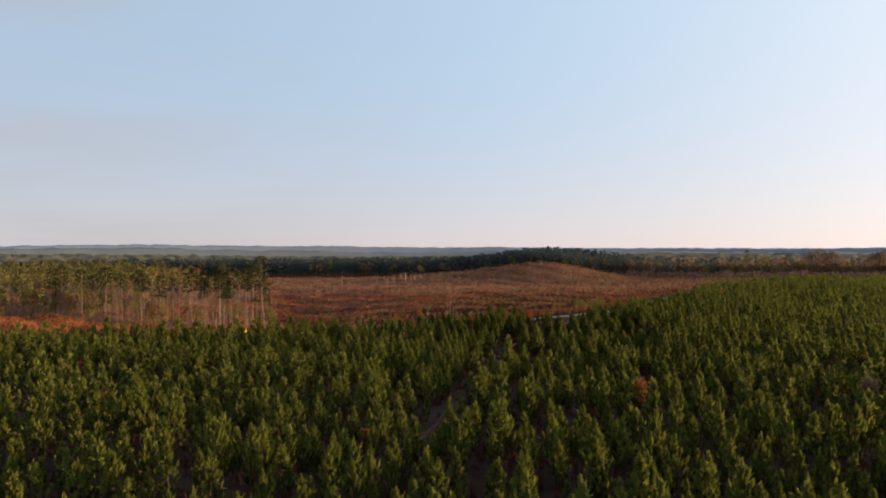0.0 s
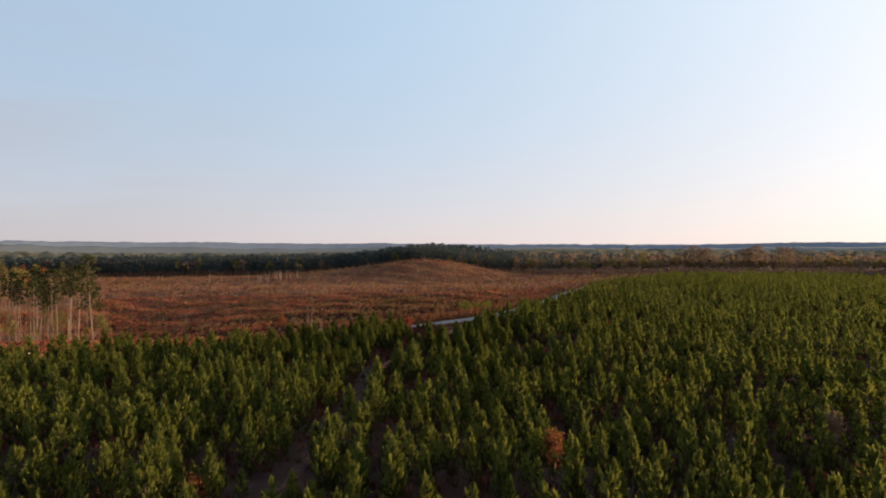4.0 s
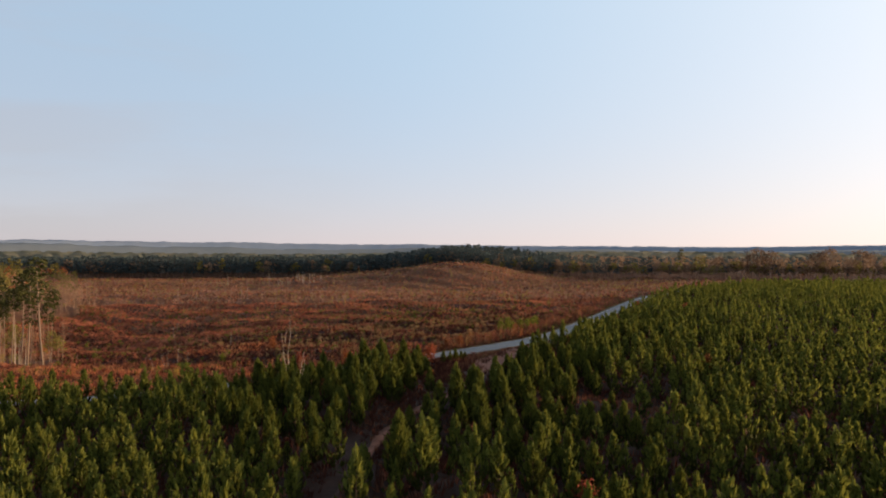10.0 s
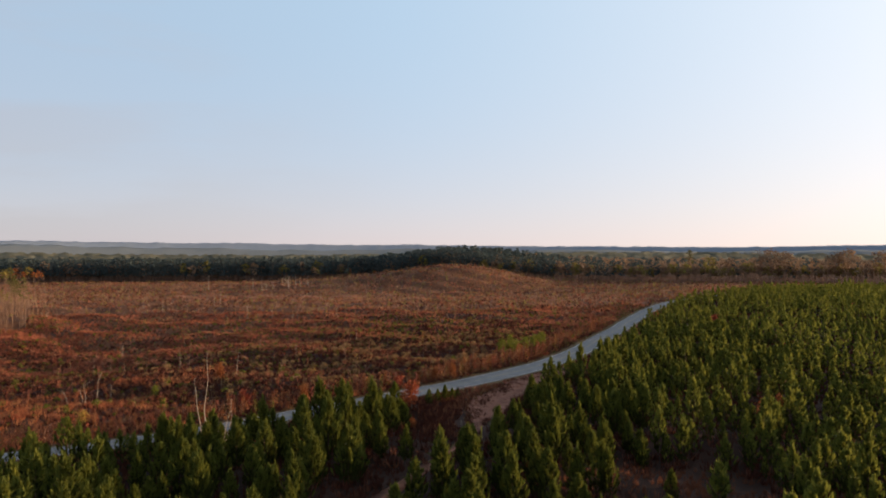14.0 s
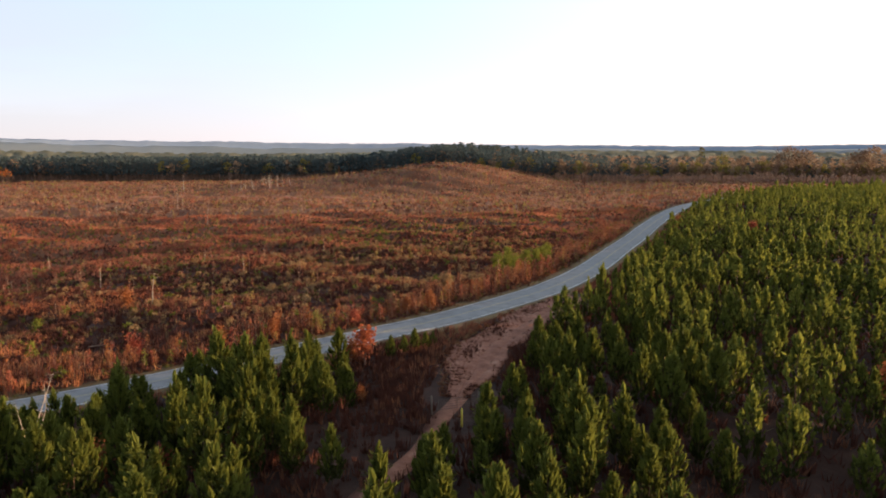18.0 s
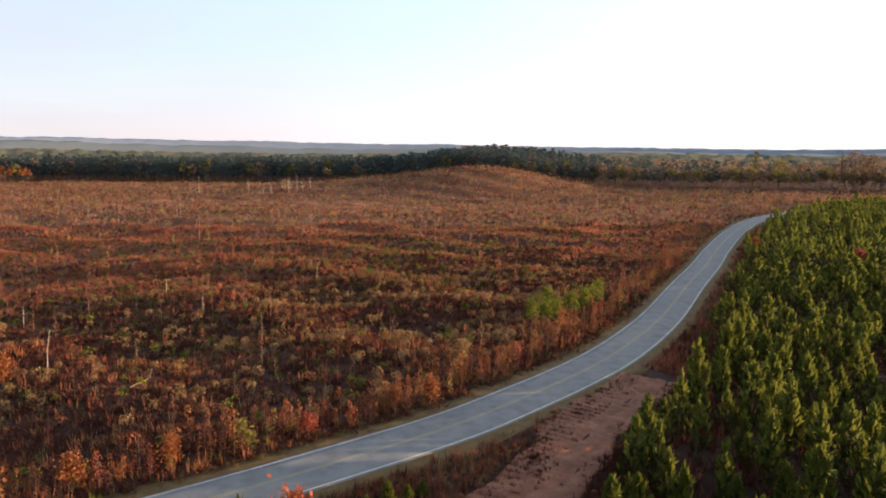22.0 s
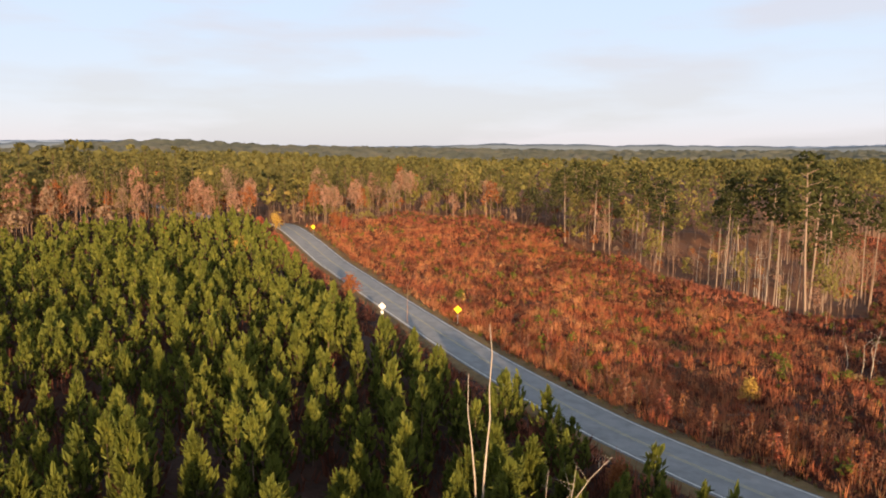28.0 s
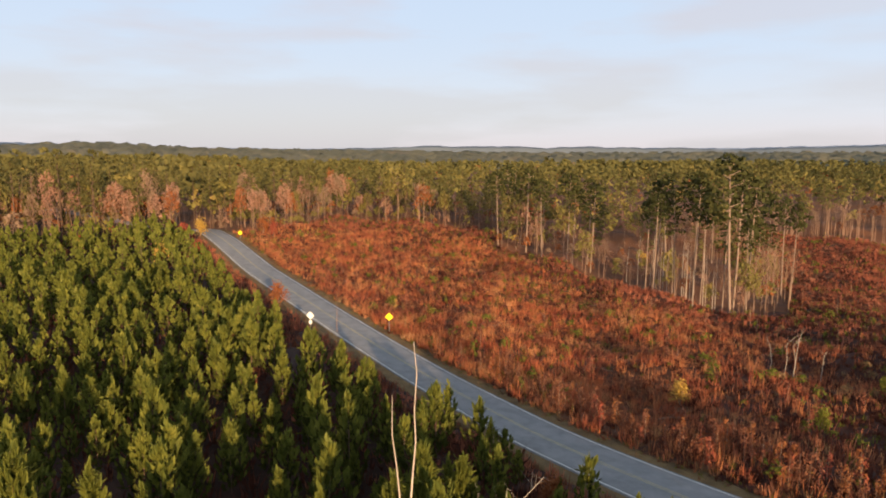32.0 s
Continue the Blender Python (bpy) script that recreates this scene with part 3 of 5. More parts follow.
def tall_pine(rng, rich, crown_from=.6, puffs=9, leaves=8, wide=.17, bole=1.0, fine=1.0):
    """Height 1: a long bare bole and a crown of level foliage clumps on limbs, rounded at the top."""
    wood, crown = Shape(), Shape()
    lean = rng.normal(size=2) * .012
    wood.tube([(0, 0, -.04), (lean[0], lean[1], .35), (lean[0] * 1.5, lean[1] * 1.5, .7), (lean[0] * 2, lean[1] * 2, .97)], np.array([.0085, .0072, .0052, .0015]) * bole, 6 if rich else 3)
    for k in range(puffs):
        h = (k + .7 * rng.rand()) / puffs
        z = crown_from + (.95 - crown_from) * h
        a = k * 2.4 + rng.rand()
        reach = wide * (1 - .72 * h ** 1.6) * (.55 + .6 * rng.rand()) * min(1, .55 + 2 * h)
        p = np.array([math.cos(a) * reach * .72 + lean[0] * 1.8, math.sin(a) * reach * .72 + lean[1] * 1.8, z + .02])
        if rich:
            wood.tube([(lean[0] * 1.6, lean[1] * 1.6, z - .02), tuple(p - (0, 0, .012))], [.0032, .0012], 3)
        w = wide * (.38 + .16 * rng.rand()) * (1 - .25 * h)
        crown.puff(p, (w, w, w * .5), leaves, .0135 if rich else w * .62 * fine, rng)
    crown.puff((lean[0] * 2, lean[1] * 2, .955), (wide * .33, wide * .33, .035), leaves, .0135 if rich else wide * .24 * fine, rng)
    return wood.arrays(), crown.arrays()

def broadleaf(rng, rich, leaves=True, low=6, wide=1.0, leaves_each=8):
    """Height 1: a forked trunk, limbs and twigs, and clumps of leaves."""
    wood, crown = Shape(), Shape()
    wood.tube([(0, 0, -.03), (.01, .01, .35), (.015, 0, .6), (.01, 0, .9)] if rich or not leaves else [(0, 0, -.03), (.01, 0, .7)], [.0085, .0065, .0042, .0008] if rich or not leaves else [.0085, .003], 5 if rich else 3)
    n = 16 if rich else low
    for k in range(n):
        a, h = k * 2.4 + rng.rand(), .32 + .5 * (k / n)
        L = (.20 - .12 * (k / n)) * (.8 + .5 * rng.rand())
        q = np.array([math.cos(a) * L * wide, math.sin(a) * L * wide, h + L * (.8 + .5 * rng.rand())])
        if rich or not leaves:
            wood.tube([(.012, 0, h), tuple(q * (.5, .5, 1) + (0, 0, -.03 * h)), tuple(q)] if rich else [(.012, 0, h), tuple(q)], [.005, .003, .0008] if rich else [.004, .0008], 3)
        if rich:
            for _ in range(3):
                t = q + rng.normal(size=3) * (.05, .05, .05) + (0, 0, .04)
                wood.tube([tuple(q * .75 + np.array([0, 0, h]) * .25), tuple(t)], [.0018, .0005], 3)
        if leaves:
            r = (.095 if rich else .13) * (.75 + .5 * rng.rand())
            crown.puff(q + (0, 0, -.02), (r * wide, r * wide, r * .85), 26 if rich else leaves_each, .021 if rich else .17 / leaves_each ** .5, rng, .35)
    if leaves:
        crown.puff((.01, 0, .88), (.09 * wide, .09 * wide, .09), 22 if rich else leaves_each, .021 if rich else .16 / leaves_each ** .5, rng, .5)
    return (wood.arrays(), crown.arrays()) if leaves else (wood.arrays(),)

def tuft_of_brush(rng, blades, spread=.35, wide=.06):
    """Height 1: upright stems fanning out, each a thin tapering blade."""
    s = Shape()
    for _ in range(blades):
        a, r = rng.rand() * 6.28, spread * rng.rand() ** .6
        b = np.array([math.cos(a) * r * .5, math.sin(a) * r * .5, -.05])
        t = np.array([math.cos(a) * r, math.sin(a) * r, .45 + .55 * rng.rand()])
        c = rng.rand() * 3.14
        o = np.array([math.cos(c), math.sin(c), 0]) * wide * (.5 + .5 * rng.rand())
        s.add([b - o, b + o, t], [(0, 1, 2)])
    return s.arrays()

def round_shrub(rng, leaves):
    """Height 1: a fuzzy mound of fine twigs and seed heads."""
    s = Shape()
    s.puff((0, 0, .42), (.46, .46, .46), leaves // 2, .10, rng, .5)
    for k in range(3):
        a = k * 2.1 + rng.rand()
        s.puff((.24 * math.cos(a), .24 * math.sin(a), .5 + .25 * rng.rand()), (.22, .22, .25), leaves // 6, .085, rng, .5)
    return s.arrays()

def sapling(rng, flakes):
    """Height 1: a slim leafy stem, leaves thinning to the top."""
    s, w = Shape(), Shape()
    w.tube([(0, 0, -.03), (.01, .01, .5), (.02, 0, .95)], [.012, .008, .002], 3)
    for h, r in ((.2, .15), (.42, .16), (.63, .13), (.84, .085)):
        a = rng.rand() * 6.28
        s.puff((.05 * math.cos(a), .05 * math.sin(a), h), (r, r, .15), flakes // 4, .029 if flakes > 20 else .07, rng, .2)
    return w.arrays(), s.arrays()

def leafy_bush(rng, flakes, size):
    """Height 1: stems with clumps of leaves to the ground."""
    w, s = Shape(), Shape()
    for k in range(6):
        a, h = rng.rand() * 6.28, .55 + .4 * rng.rand()
        p = np.array([math.cos(a) * .22 * (1.2 - h), math.sin(a) * .22 * (1.2 - h), h])
        w.tube([(0, 0, -.03), tuple(p * (.6, .6, .5)), tuple(p)], [.014, .01, .003], 3)
        s.flakes(p * (1, 1, .9), (.10, .10, .10), flakes, size, rng)
        s.flakes(p * (1.3, 1.3, .5), (.11, .11, .11), flakes // 2, size, rng)
    return w.arrays(), s.arrays()

# ---- plantation ----
rs = np.random.RandomState(7)

def plantation_spots():
    gx, gy = np.meshgrid(np.arange(-176, 345, 3.4), np.arange(-25, 600, 3.0))
    x = gx.ravel() + rs.normal(size=gx.size) * .62
    y = gy.ravel() + rs.normal(size=gx.size) * .75
    d, side = from_line(x, y, ROADLINE)
    dt, _ = from_line(x, y, TRAILLINE)
    clay, right = from_line(x, y, APRONLINE)
    keep = (side < 0) & (d > 6.8 + 1.2 * rs.rand(len(x)) + 2.6 * step(-50, -75, x)) & (dt > np.where(y > 165, 2.9, np.where((y > 118) | ((y > 68) & (y < 92)), 2.1, 1.2))) & (clay > 5.7)
    keep &= ~((x > 3) & (x < 12) & (y > 203) & (y < 250)) & ~((x > 2) & (x < 12) & (y > 221.5)) & ~((right > 0) & (clay < 14) & (y > 221))
    keep &= rs.rand(len(x)) > np.where((x > .66 * y + 9) | (y < 32), .45, .04 + .12 * step(.66, .9, np.sin(x / 11 + 2 * np.sin(y / 17)) * np.sin(y / 9 + 1.5 * np.sin(x / 13)) * .5 + .5))
    keep &= ~inside(x, y, WEST_POLY) & ((x < 215) | ((y > 290) & (rs.rand(len(x)) < .65)))
    keep &= from_line(x, y, np.array([(-84.5, 197.6), (-82, 197.6), (-79, 197.4), (-76, 197.2), (-73, 197), (-70, 197), (-67, 197)]))[0] > 3.2
    on, track_side = from_line(x, y, TRAILLINE)
    keep &= ~((track_side > 0) & (on < 4.3) & (y > 165) & (y < 216) & (rs.rand(len(x)) < .8))
    keep &= ~(inside(x, y, [(27, 200), (37, 202), (46, 197), (38, 178), (25, 178)]) & (rs.rand(len(x)) < .85))
    x, y = x[keep], y[keep]
    return x, y, ground_z(x, y)

PX, PY, PZ = plantation_spots()
PH = np.clip(rs.normal(5.0, 1.2, len(PX)), 2.2, 7.6)
PD, _ = from_line(PX, PY, ROADLINE)
PH = np.where(PD < 11, PH * .8, PH) * (1 + .1 * step(-75, -45, PX) * (PX < 0) * step(9, 13, PD) * (1 - step(25, 45, PD)))
# nearness to the flight line over the track: 300 single trees first, then ever simpler ones
REACH = np.where((PY > 125) & (PX < 13), np.hypot(PX - 13, PY - 195), np.maximum(1.9 * abs(PX - .06 * PY), PY - 195))
REACH = np.where((PY > 170) | ((PX < -8) & (PY > 125)), REACH, np.maximum(REACH, 41 + rs.rand(len(PX))))
single = np.zeros(len(PX), bool)
single[np.argsort(REACH + np.where(PY < 140, 60, 0))[:289]] = True
near = ~single & (REACH < 80)
mid = ~single & ~near & (REACH < 140)
beyond = ~single & ((PX > .66 * PY + 9) | (PY < 32))
near, mid = near & ~beyond, mid & ~beyond
far = ~single & ~near & ~mid & ~beyond
PINE_RICH = [young_pine(rs, 118, 7, 1, 4, 1.0) for _ in range(8)]
PINE_NEAR = [[*young_pine(rs, 58, 2, 1, 2, 1.5)] for _ in range(10)]
PINE_MID = [[*young_pine(rs, 32, 3, 1, 2, 2.6)] for _ in range(8)]
PINE_EDGE = [[*young_pine(rs, 9, 2, 0, 2, 5.0)] for _ in range(5)]
PINE_FAR = [[*young_pine(rs, 18, 3, 0, 2, 3.6)] for _ in range(6)]

def pine_thing(shape):
    root = new("young_pine")
    tagged(root, "young loblolly pine with yellow-green upturned shoots", "pine tree", "young pines of the plantation")
    for n, (V, F), m in (("trunk", shape[0], M_BARK), ("crown", shape[1], M_NEEDLE), ("inner_foliage", shape[2], M_OLDSHADENEEDLE), ("dead_needles", shape[3], M_BROWNNEEDLE)):
        part(n, fast_mesh(n, V, F, [m]), root, {"dead_needles": "brown withered lower needles", "inner_foliage": "older needles low in the crown, darkened for shade"}.get(n, ""))
    return root

kinds = [pine_thing(s) for s in PINE_RICH]
for n, k in enumerate(np.flatnonzero(single)):
    src = kinds[n % 8]
    m = pose(PX[k], PY[k], PZ[k], 0, 0, rs.rand() * 360)
    ob = src if n < 8 else copy_thing(src, m)
    ob.matrix_basis = m @ Matrix.Diagonal((PH[k] * (.9 + .25 * rs.rand()), PH[k], PH[k], 1))
for x, y, h in ((.3, 228, 5.4), (-1.8, 226, 5.0), (-3.2, 229.5, 4.2), (5.6, 231.2, 2.8), (7.0, 232.4, 2.4), (8.2, 233.6, 2.9), (9.4, 234.6, 2.3), (10.3, 236.2, 2.0), (31, 190, 3.4), (37, 192, 3.0), (33, 183, 2.6), (0, 216.8, 5.6), (2.2, 218.6, 5.0), (-2.4, 222.6, 5.6), (1.4, 223.4, 4.4), (-5.5, 218.5, 5.8)):
    z = float(ground_z(x, y)[0])
    ob = copy_thing(kinds[int(x * 3) % 8], pose(x, y, z))
    ob.matrix_basis = pose(x, y, z, 0, 0, 57 * x) @ Matrix.Diagonal((h * 1.1, h * 1.1, h, 1))
for sel, shapes in ((near, PINE_NEAR), (mid, PINE_MID), (far, PINE_FAR), (beyond, PINE_EDGE)):
    scatter_stuff("young_pines", shapes, [M_BARK, M_NEEDLE, M_OLDSHADENEEDLE, M_BROWNNEEDLE], np.stack([PX, PY, PZ], 1)[sel], PH[sel], "dense stand of young yellow-green pines", "young pines", rs)

# ---- brush ----
def field_spots(count, xr, yr, r, seed, keep=None, clump=None, off=4.5):
    x, y = r.uniform(*xr, count), r.uniform(*yr, count)
    d, side = from_line(x, y, ROADLINE)
    ok = (side > 0) & (d > off + r.rand(count)) & ~inside(x, y, WEST_POLY) & ~inside(x, y, NORTH_POLY)
    ok &= from_line(x, y, CLAYCUT)[0] > 3.6
    if keep is not None:
        ok &= keep(x, y, d, r)
    if clump is not None:
        w, lo = clump
        v = np.sin(x / w + 2 * np.sin(y / w * .7 + seed)) * np.sin(y / w * 1.3 + 2 * np.sin(x / w * .6 + seed)) * .5 + .5
        v = .65 * v + .35 * (np.sin(x / 7.3 + 2.5 * np.sin(y / 9.1 + seed)) * np.sin(y / 5.2 + 2 * np.sin(x / 8.3)) * .5 + .5)
        ok &= r.rand(count) < lo + (1 - lo) * step(.3, .75, v)
    return np.stack([x[ok], y[ok], ground_z(x[ok], y[ok])], 1)

def brush(name, shapes, mats, spots, height, label, r):
    return scatter_stuff(name, shapes, mats, spots, height * (.55 + .9 * r.rand(len(spots))), label, "brush", r)

NEARX, NEARY, FARX, FARY = (-225, 125), (178, 430), (-390, 330), (425, 845)
def strip(x, y, d):
    """The grass next to the road, finer than the rest."""
    return (x > -190) & (x < 40) & (d < np.where(x < -45, 62, 22))

for name, count, h, blades, mat, label, keep, wide, clump, seed in (
    ("rust_grass", 330000, 1.15, 9, M_SEDGE, "fine rust-red broomsedge beside the road", lambda x, y, d, r: strip(x, y, d) & (r.rand(len(x)) > .8 * dull(x, y)) & (r.rand(len(x)) > .5 * step(-92, -125, x)) & ((x < -34) | (r.rand(len(x)) < .5)), .042, (17, .42), 19),
    ("rust_grass", 150000, .95, 8, M_RUST, "rust-red dry broomsedge", lambda x, y, d, r: ~strip(x, y, d) & (r.rand(len(x)) > .82 * dull(x, y)), .085, (26, .25), 11),
    ("dark_brush", 80000, .75, 7, M_DARK, "dark brown dead brush and slash", lambda x, y, d, r: r.rand(len(x)) < (.45 + .55 * dull(x, y)) * (1 - .35 * step(-40, -75, x) * (1 - step(270, 320, y))), .21, (29, .5), 13),
    ("tan_grass", 46000, .9, 9, M_TAN, "tan dry grass tufts", lambda x, y, d, r: r.rand(len(x)) < .25 + .5 * step(-90, 10, x), .06, (13, .2), 12),
    ("green_brush", 40000, .8, 9, M_GREENBR, "olive green briars", None, .09, (17, .03), 14)):
    r = np.random.RandomState(seed)
    brush(name, [[tuft_of_brush(r, blades, .55, wide)] for _ in range(8)], [mat], field_spots(count, NEARX, NEARY, r, seed, keep, clump), h, label, r)
for name, count, h, mat, label, keep, clump, seed in (
    ("rust_grass", 24000, 1.4, M_DULL, "rust-red dry brush far off", None, (31, .3), 15),
    ("olive_grass", 9000, 1.2, M_OLIVE, "olive green briars far off", None, (23, .05), 21),
    ("rust_grass", 16000, 1.4, M_RUST, "rust-red dry brush far off", None, (19, .15), 22),
    ("tan_grass", 20000, 1.3, M_TAN, "tan dry grass far off", lambda x, y, d, r: r.rand(len(x)) < .3 + .7 * step(-150, 60, x), (27, .2), 16),
    ("straw_grass", 24000, 1.2, M_STRAW, "dead grass far off, paled by haze in its colour", None, (33, .3), 18),
    ("dark_brush", 34000, 1.3, M_DARK, "dark dead brush far off", None, (37, .15), 17)):
    r = np.random.RandomState(seed)
    brush(name, [[tuft_of_brush(r, 6, .5, .12)] for _ in range(8)], [mat], field_spots(count, FARX, FARY, r, seed, keep, clump), h, label, r)

# low cover over the bare soil
for mat, count, label, seed in ((M_DARK, 19000, "low dark brown brambles covering the soil", 61), (M_DULL, 10000, "low dull red brambles covering the soil", 62)):
    r = np.random.RandomState(seed)
    brush("brambles", [[tuft_of_brush(r, 11, 2.6, .3)] for _ in range(8)], [mat], field_spots(count * 2, (-195, 90), (180, 370), r, seed, lambda x, y, d, r: r.rand(len(x)) < .25 + .75 * dull(x, y) + .35 * step(-90, -125, x)), .5, label, r)

def roadside(x, y, d, r):
    return (r.rand(len(x)) < 1 - .6 * step(-45, -70, x) * step(-115, -95, x) * (y < 285)) & (r.rand(len(x)) < (.10 + .9 * (d < 10) * (x > -40)) * (1 - .6 * dull(x, y) * (d > 10)))
for mat, count, h, label, seed in ((M_ORANGE, 1900, 2.2, "orange-leaved saplings", 31), (M_RED, 1100, 2.1, "dark red sumac saplings", 32), (M_RUST, 3600, 2.0, "rust-brown saplings", 33), (M_YEL, 500, 2.0, "ochre saplings", 34), (M_GREENBR, 1300, 1.6, "green leafy saplings", 35)):
    r = np.random.RandomState(seed)
    shapes = [[*sapling(r, 56)] for _ in range(6)]
    brush("saplings", shapes, [M_TWIG, mat], field_spots(count * 3, NEARX, (178, 380), r, seed, roadside, None, 5.6), h, label, r)
def roadside_row(count, mat, h, label, seed):
    """Saplings in a strip along the road's field side."""
    r = np.random.RandomState(seed)
    line = ROADLINE[(ROADLINE[:, 0] > -75) & (ROADLINE[:, 0] < 70)]
    d = np.gradient(line, axis=0)
    d /= np.linalg.norm(d, axis=1)[:, None]
    k = r.randint(len(line), size=count)
    o = 6.0 + 4.5 * r.rand(count) ** 1.3
    x, y = line[k, 0] - d[k, 1] * o + r.normal(size=count), line[k, 1] + d[k, 0] * o + r.normal(size=count)
    ok = from_line(x, y, ROADLINE)[0] > 5.7
    x, y = x[ok], y[ok]
    brush("saplings", [[*sapling(r, 120)] for _ in range(6)], [M_TWIG, mat], np.stack([x, y, ground_z(x, y)], 1), h, label, r)
for n, (count, mat, h, label) in enumerate(((150, M_ORANGE, 2.4, "orange saplings in a row along the road"), (200, M_DULL, 2.2, "rust-brown saplings along the road"), (70, M_RED, 2.2, "red sumac along the road"), (80, M_DULL, 2.5, "dull brown saplings along the road"), (60, M_GREENBR, 1.8, "green saplings along the road"))):
    roadside_row(count, mat, h, label, 51 + n)
r = np.random.RandomState(41)
brush("tan_shrubs", [[round_shrub(r, 72)] for _ in range(8)], [M_TAN], field_spots(7000, (-95, 95), (250, 380), r, 41, lambda x, y, d, r: r.rand(len(x)) < .04 + .96 * bell(x, y, 2, 302, 40, 28), (9, .25), 9), 1.15, "round tan seed-headed shrubs", r)
brush("rust_shrubs", [[round_shrub(r, 30)] for _ in range(8)], [M_DULL], field_spots(9000, NEARX, NEARY, r, 42, lambda x, y, d, r: (x > -55) | (y > 285) | (r.rand(len(x)) < .85), (21, .1), 9), 1.1, "round rust-brown shrubs", r)
brush("far_shrubs", [[round_shrub(r, 12)] for _ in range(6)], [M_STRAW], field_spots(9000, FARX, FARY, r, 43, None, (35, .1), 9), 2.0, "shrubs far off, paled by haze in their colour", r)
brush("far_shrubs", [[round_shrub(r, 12)] for _ in range(6)], [M_OLIVE], field_spots(5000, FARX, FARY, r, 44, None, (29, .05), 9), 1.9, "olive shrubs far off", r)
brush("rust_shrubs", [[round_shrub(r, 44)] for _ in range(8)], [M_DULL], field_spots(600, (-205, -35), (180, 275), r, 46, None, (13, .06), 6.5), 1.5, "tall round dull red shrubs beside the road", r)
brush("dull_shrubs", [[round_shrub(r, 44)] for _ in range(8)], [M_DARK], field_spots(700, (-205, -35), (180, 275), r, 47, None, (11, .06), 6.5), 1.3, "dark brown shrubs beside the road", r)
brush("green_shrubs", [[round_shrub(r, 44)] for _ in range(6)], [M_GREENBR], field_spots(2600, (-205, 60), (180, 400), r, 48, None, (9, .03), 6.5), 1.3, "olive green shrubs in the cleared field", r)
bare = [[*broadleaf(r, False, False, 4)] for _ in range(6)]
brush("bare_saplings", bare, [M_TWIG], field_spots(4200, (-380, 300), (260, 760), r, 45, None, (40, .15), 9), 3.8, "thin grey leafless saplings in the cleared field", r)
for mat, count, label, seed in ((M_BROWN, 1500, "brown saplings far off in the cleared field", 71), (M_OLIVE, 1100, "olive saplings far off in the cleared field", 72), (M_DULL, 1500, "dull red saplings far off in the cleared field", 73)):
    r = np.random.RandomState(seed)
    brush("far_saplings", [[*sapling(r, 16)] for _ in range(6)], [M_TWIG, mat], field_spots(count * 2, (-330, 200), (380, 770), r, seed, lambda x, y, d, r: r.rand(len(x)) < .35 + .65 * bell(x, y, 0, 690, 90, 50), (25, .2), 9), 3.0, label, r)
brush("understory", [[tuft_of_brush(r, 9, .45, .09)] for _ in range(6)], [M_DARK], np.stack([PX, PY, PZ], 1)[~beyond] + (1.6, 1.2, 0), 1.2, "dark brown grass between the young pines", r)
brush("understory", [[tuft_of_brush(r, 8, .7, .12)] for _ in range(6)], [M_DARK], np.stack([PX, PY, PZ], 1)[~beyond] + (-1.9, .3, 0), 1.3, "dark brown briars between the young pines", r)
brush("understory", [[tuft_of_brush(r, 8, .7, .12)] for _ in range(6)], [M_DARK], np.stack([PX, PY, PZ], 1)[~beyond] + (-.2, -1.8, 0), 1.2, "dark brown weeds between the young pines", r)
brush("understory", [[tuft_of_brush(r, 9, .45, .07)] for _ in range(6)], [M_RUST], (np.stack([PX, PY, PZ], 1)[~beyond] + (-1.4, 1.5, 0))[::2], 1.0, "rust-brown grass between the young pines", r)
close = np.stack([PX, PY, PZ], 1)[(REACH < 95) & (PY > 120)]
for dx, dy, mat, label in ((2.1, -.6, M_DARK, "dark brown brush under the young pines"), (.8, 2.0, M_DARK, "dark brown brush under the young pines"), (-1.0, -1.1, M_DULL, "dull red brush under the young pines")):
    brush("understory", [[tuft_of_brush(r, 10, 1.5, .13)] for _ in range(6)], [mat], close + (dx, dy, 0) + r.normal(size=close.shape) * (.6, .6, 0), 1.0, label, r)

def verge_weeds(count, mat, h, label, lo, hi):
    """Weeds in a strip along the plantation's side of the road."""
    line = ROADLINE[(ROADLINE[:, 0] > -180) & (ROADLINE[:, 0] < 100)]
    d = np.gradient(line, axis=0)
    d /= np.linalg.norm(d, axis=1)[:, None]
    k = r.randint(len(line), size=count)
    o = lo + (hi - lo) * r.rand(count)
    x, y = line[k, 0] + d[k, 1] * o + r.normal(size=count), line[k, 1] - d[k, 0] * o + r.normal(size=count)
    ok = (from_line(x, y, ROADLINE)[0] > 4.5) & (from_line(x, y, APRONLINE)[0] > 3.4) & (np.hypot(x + 82.5, y - 197.5) > 2.2)
    x, y = x[ok], y[ok]
    brush("verge_weeds", [[tuft_of_brush(r, 10, .5, .06)] for _ in range(6)], [mat], np.stack([x, y, ground_z(x, y)], 1), h, label, r)
verge_weeds(2600, M_RUST, .8, "rust weeds on the road's verge", 5.0, 9.0)
verge_weeds(2400, M_DULL, .8, "dull red weeds on the road's verge", 5.0, 10.5)
verge_weeds(900, M_TAN, .6, "tan grass on the road's verge", 4.7, 6.5)
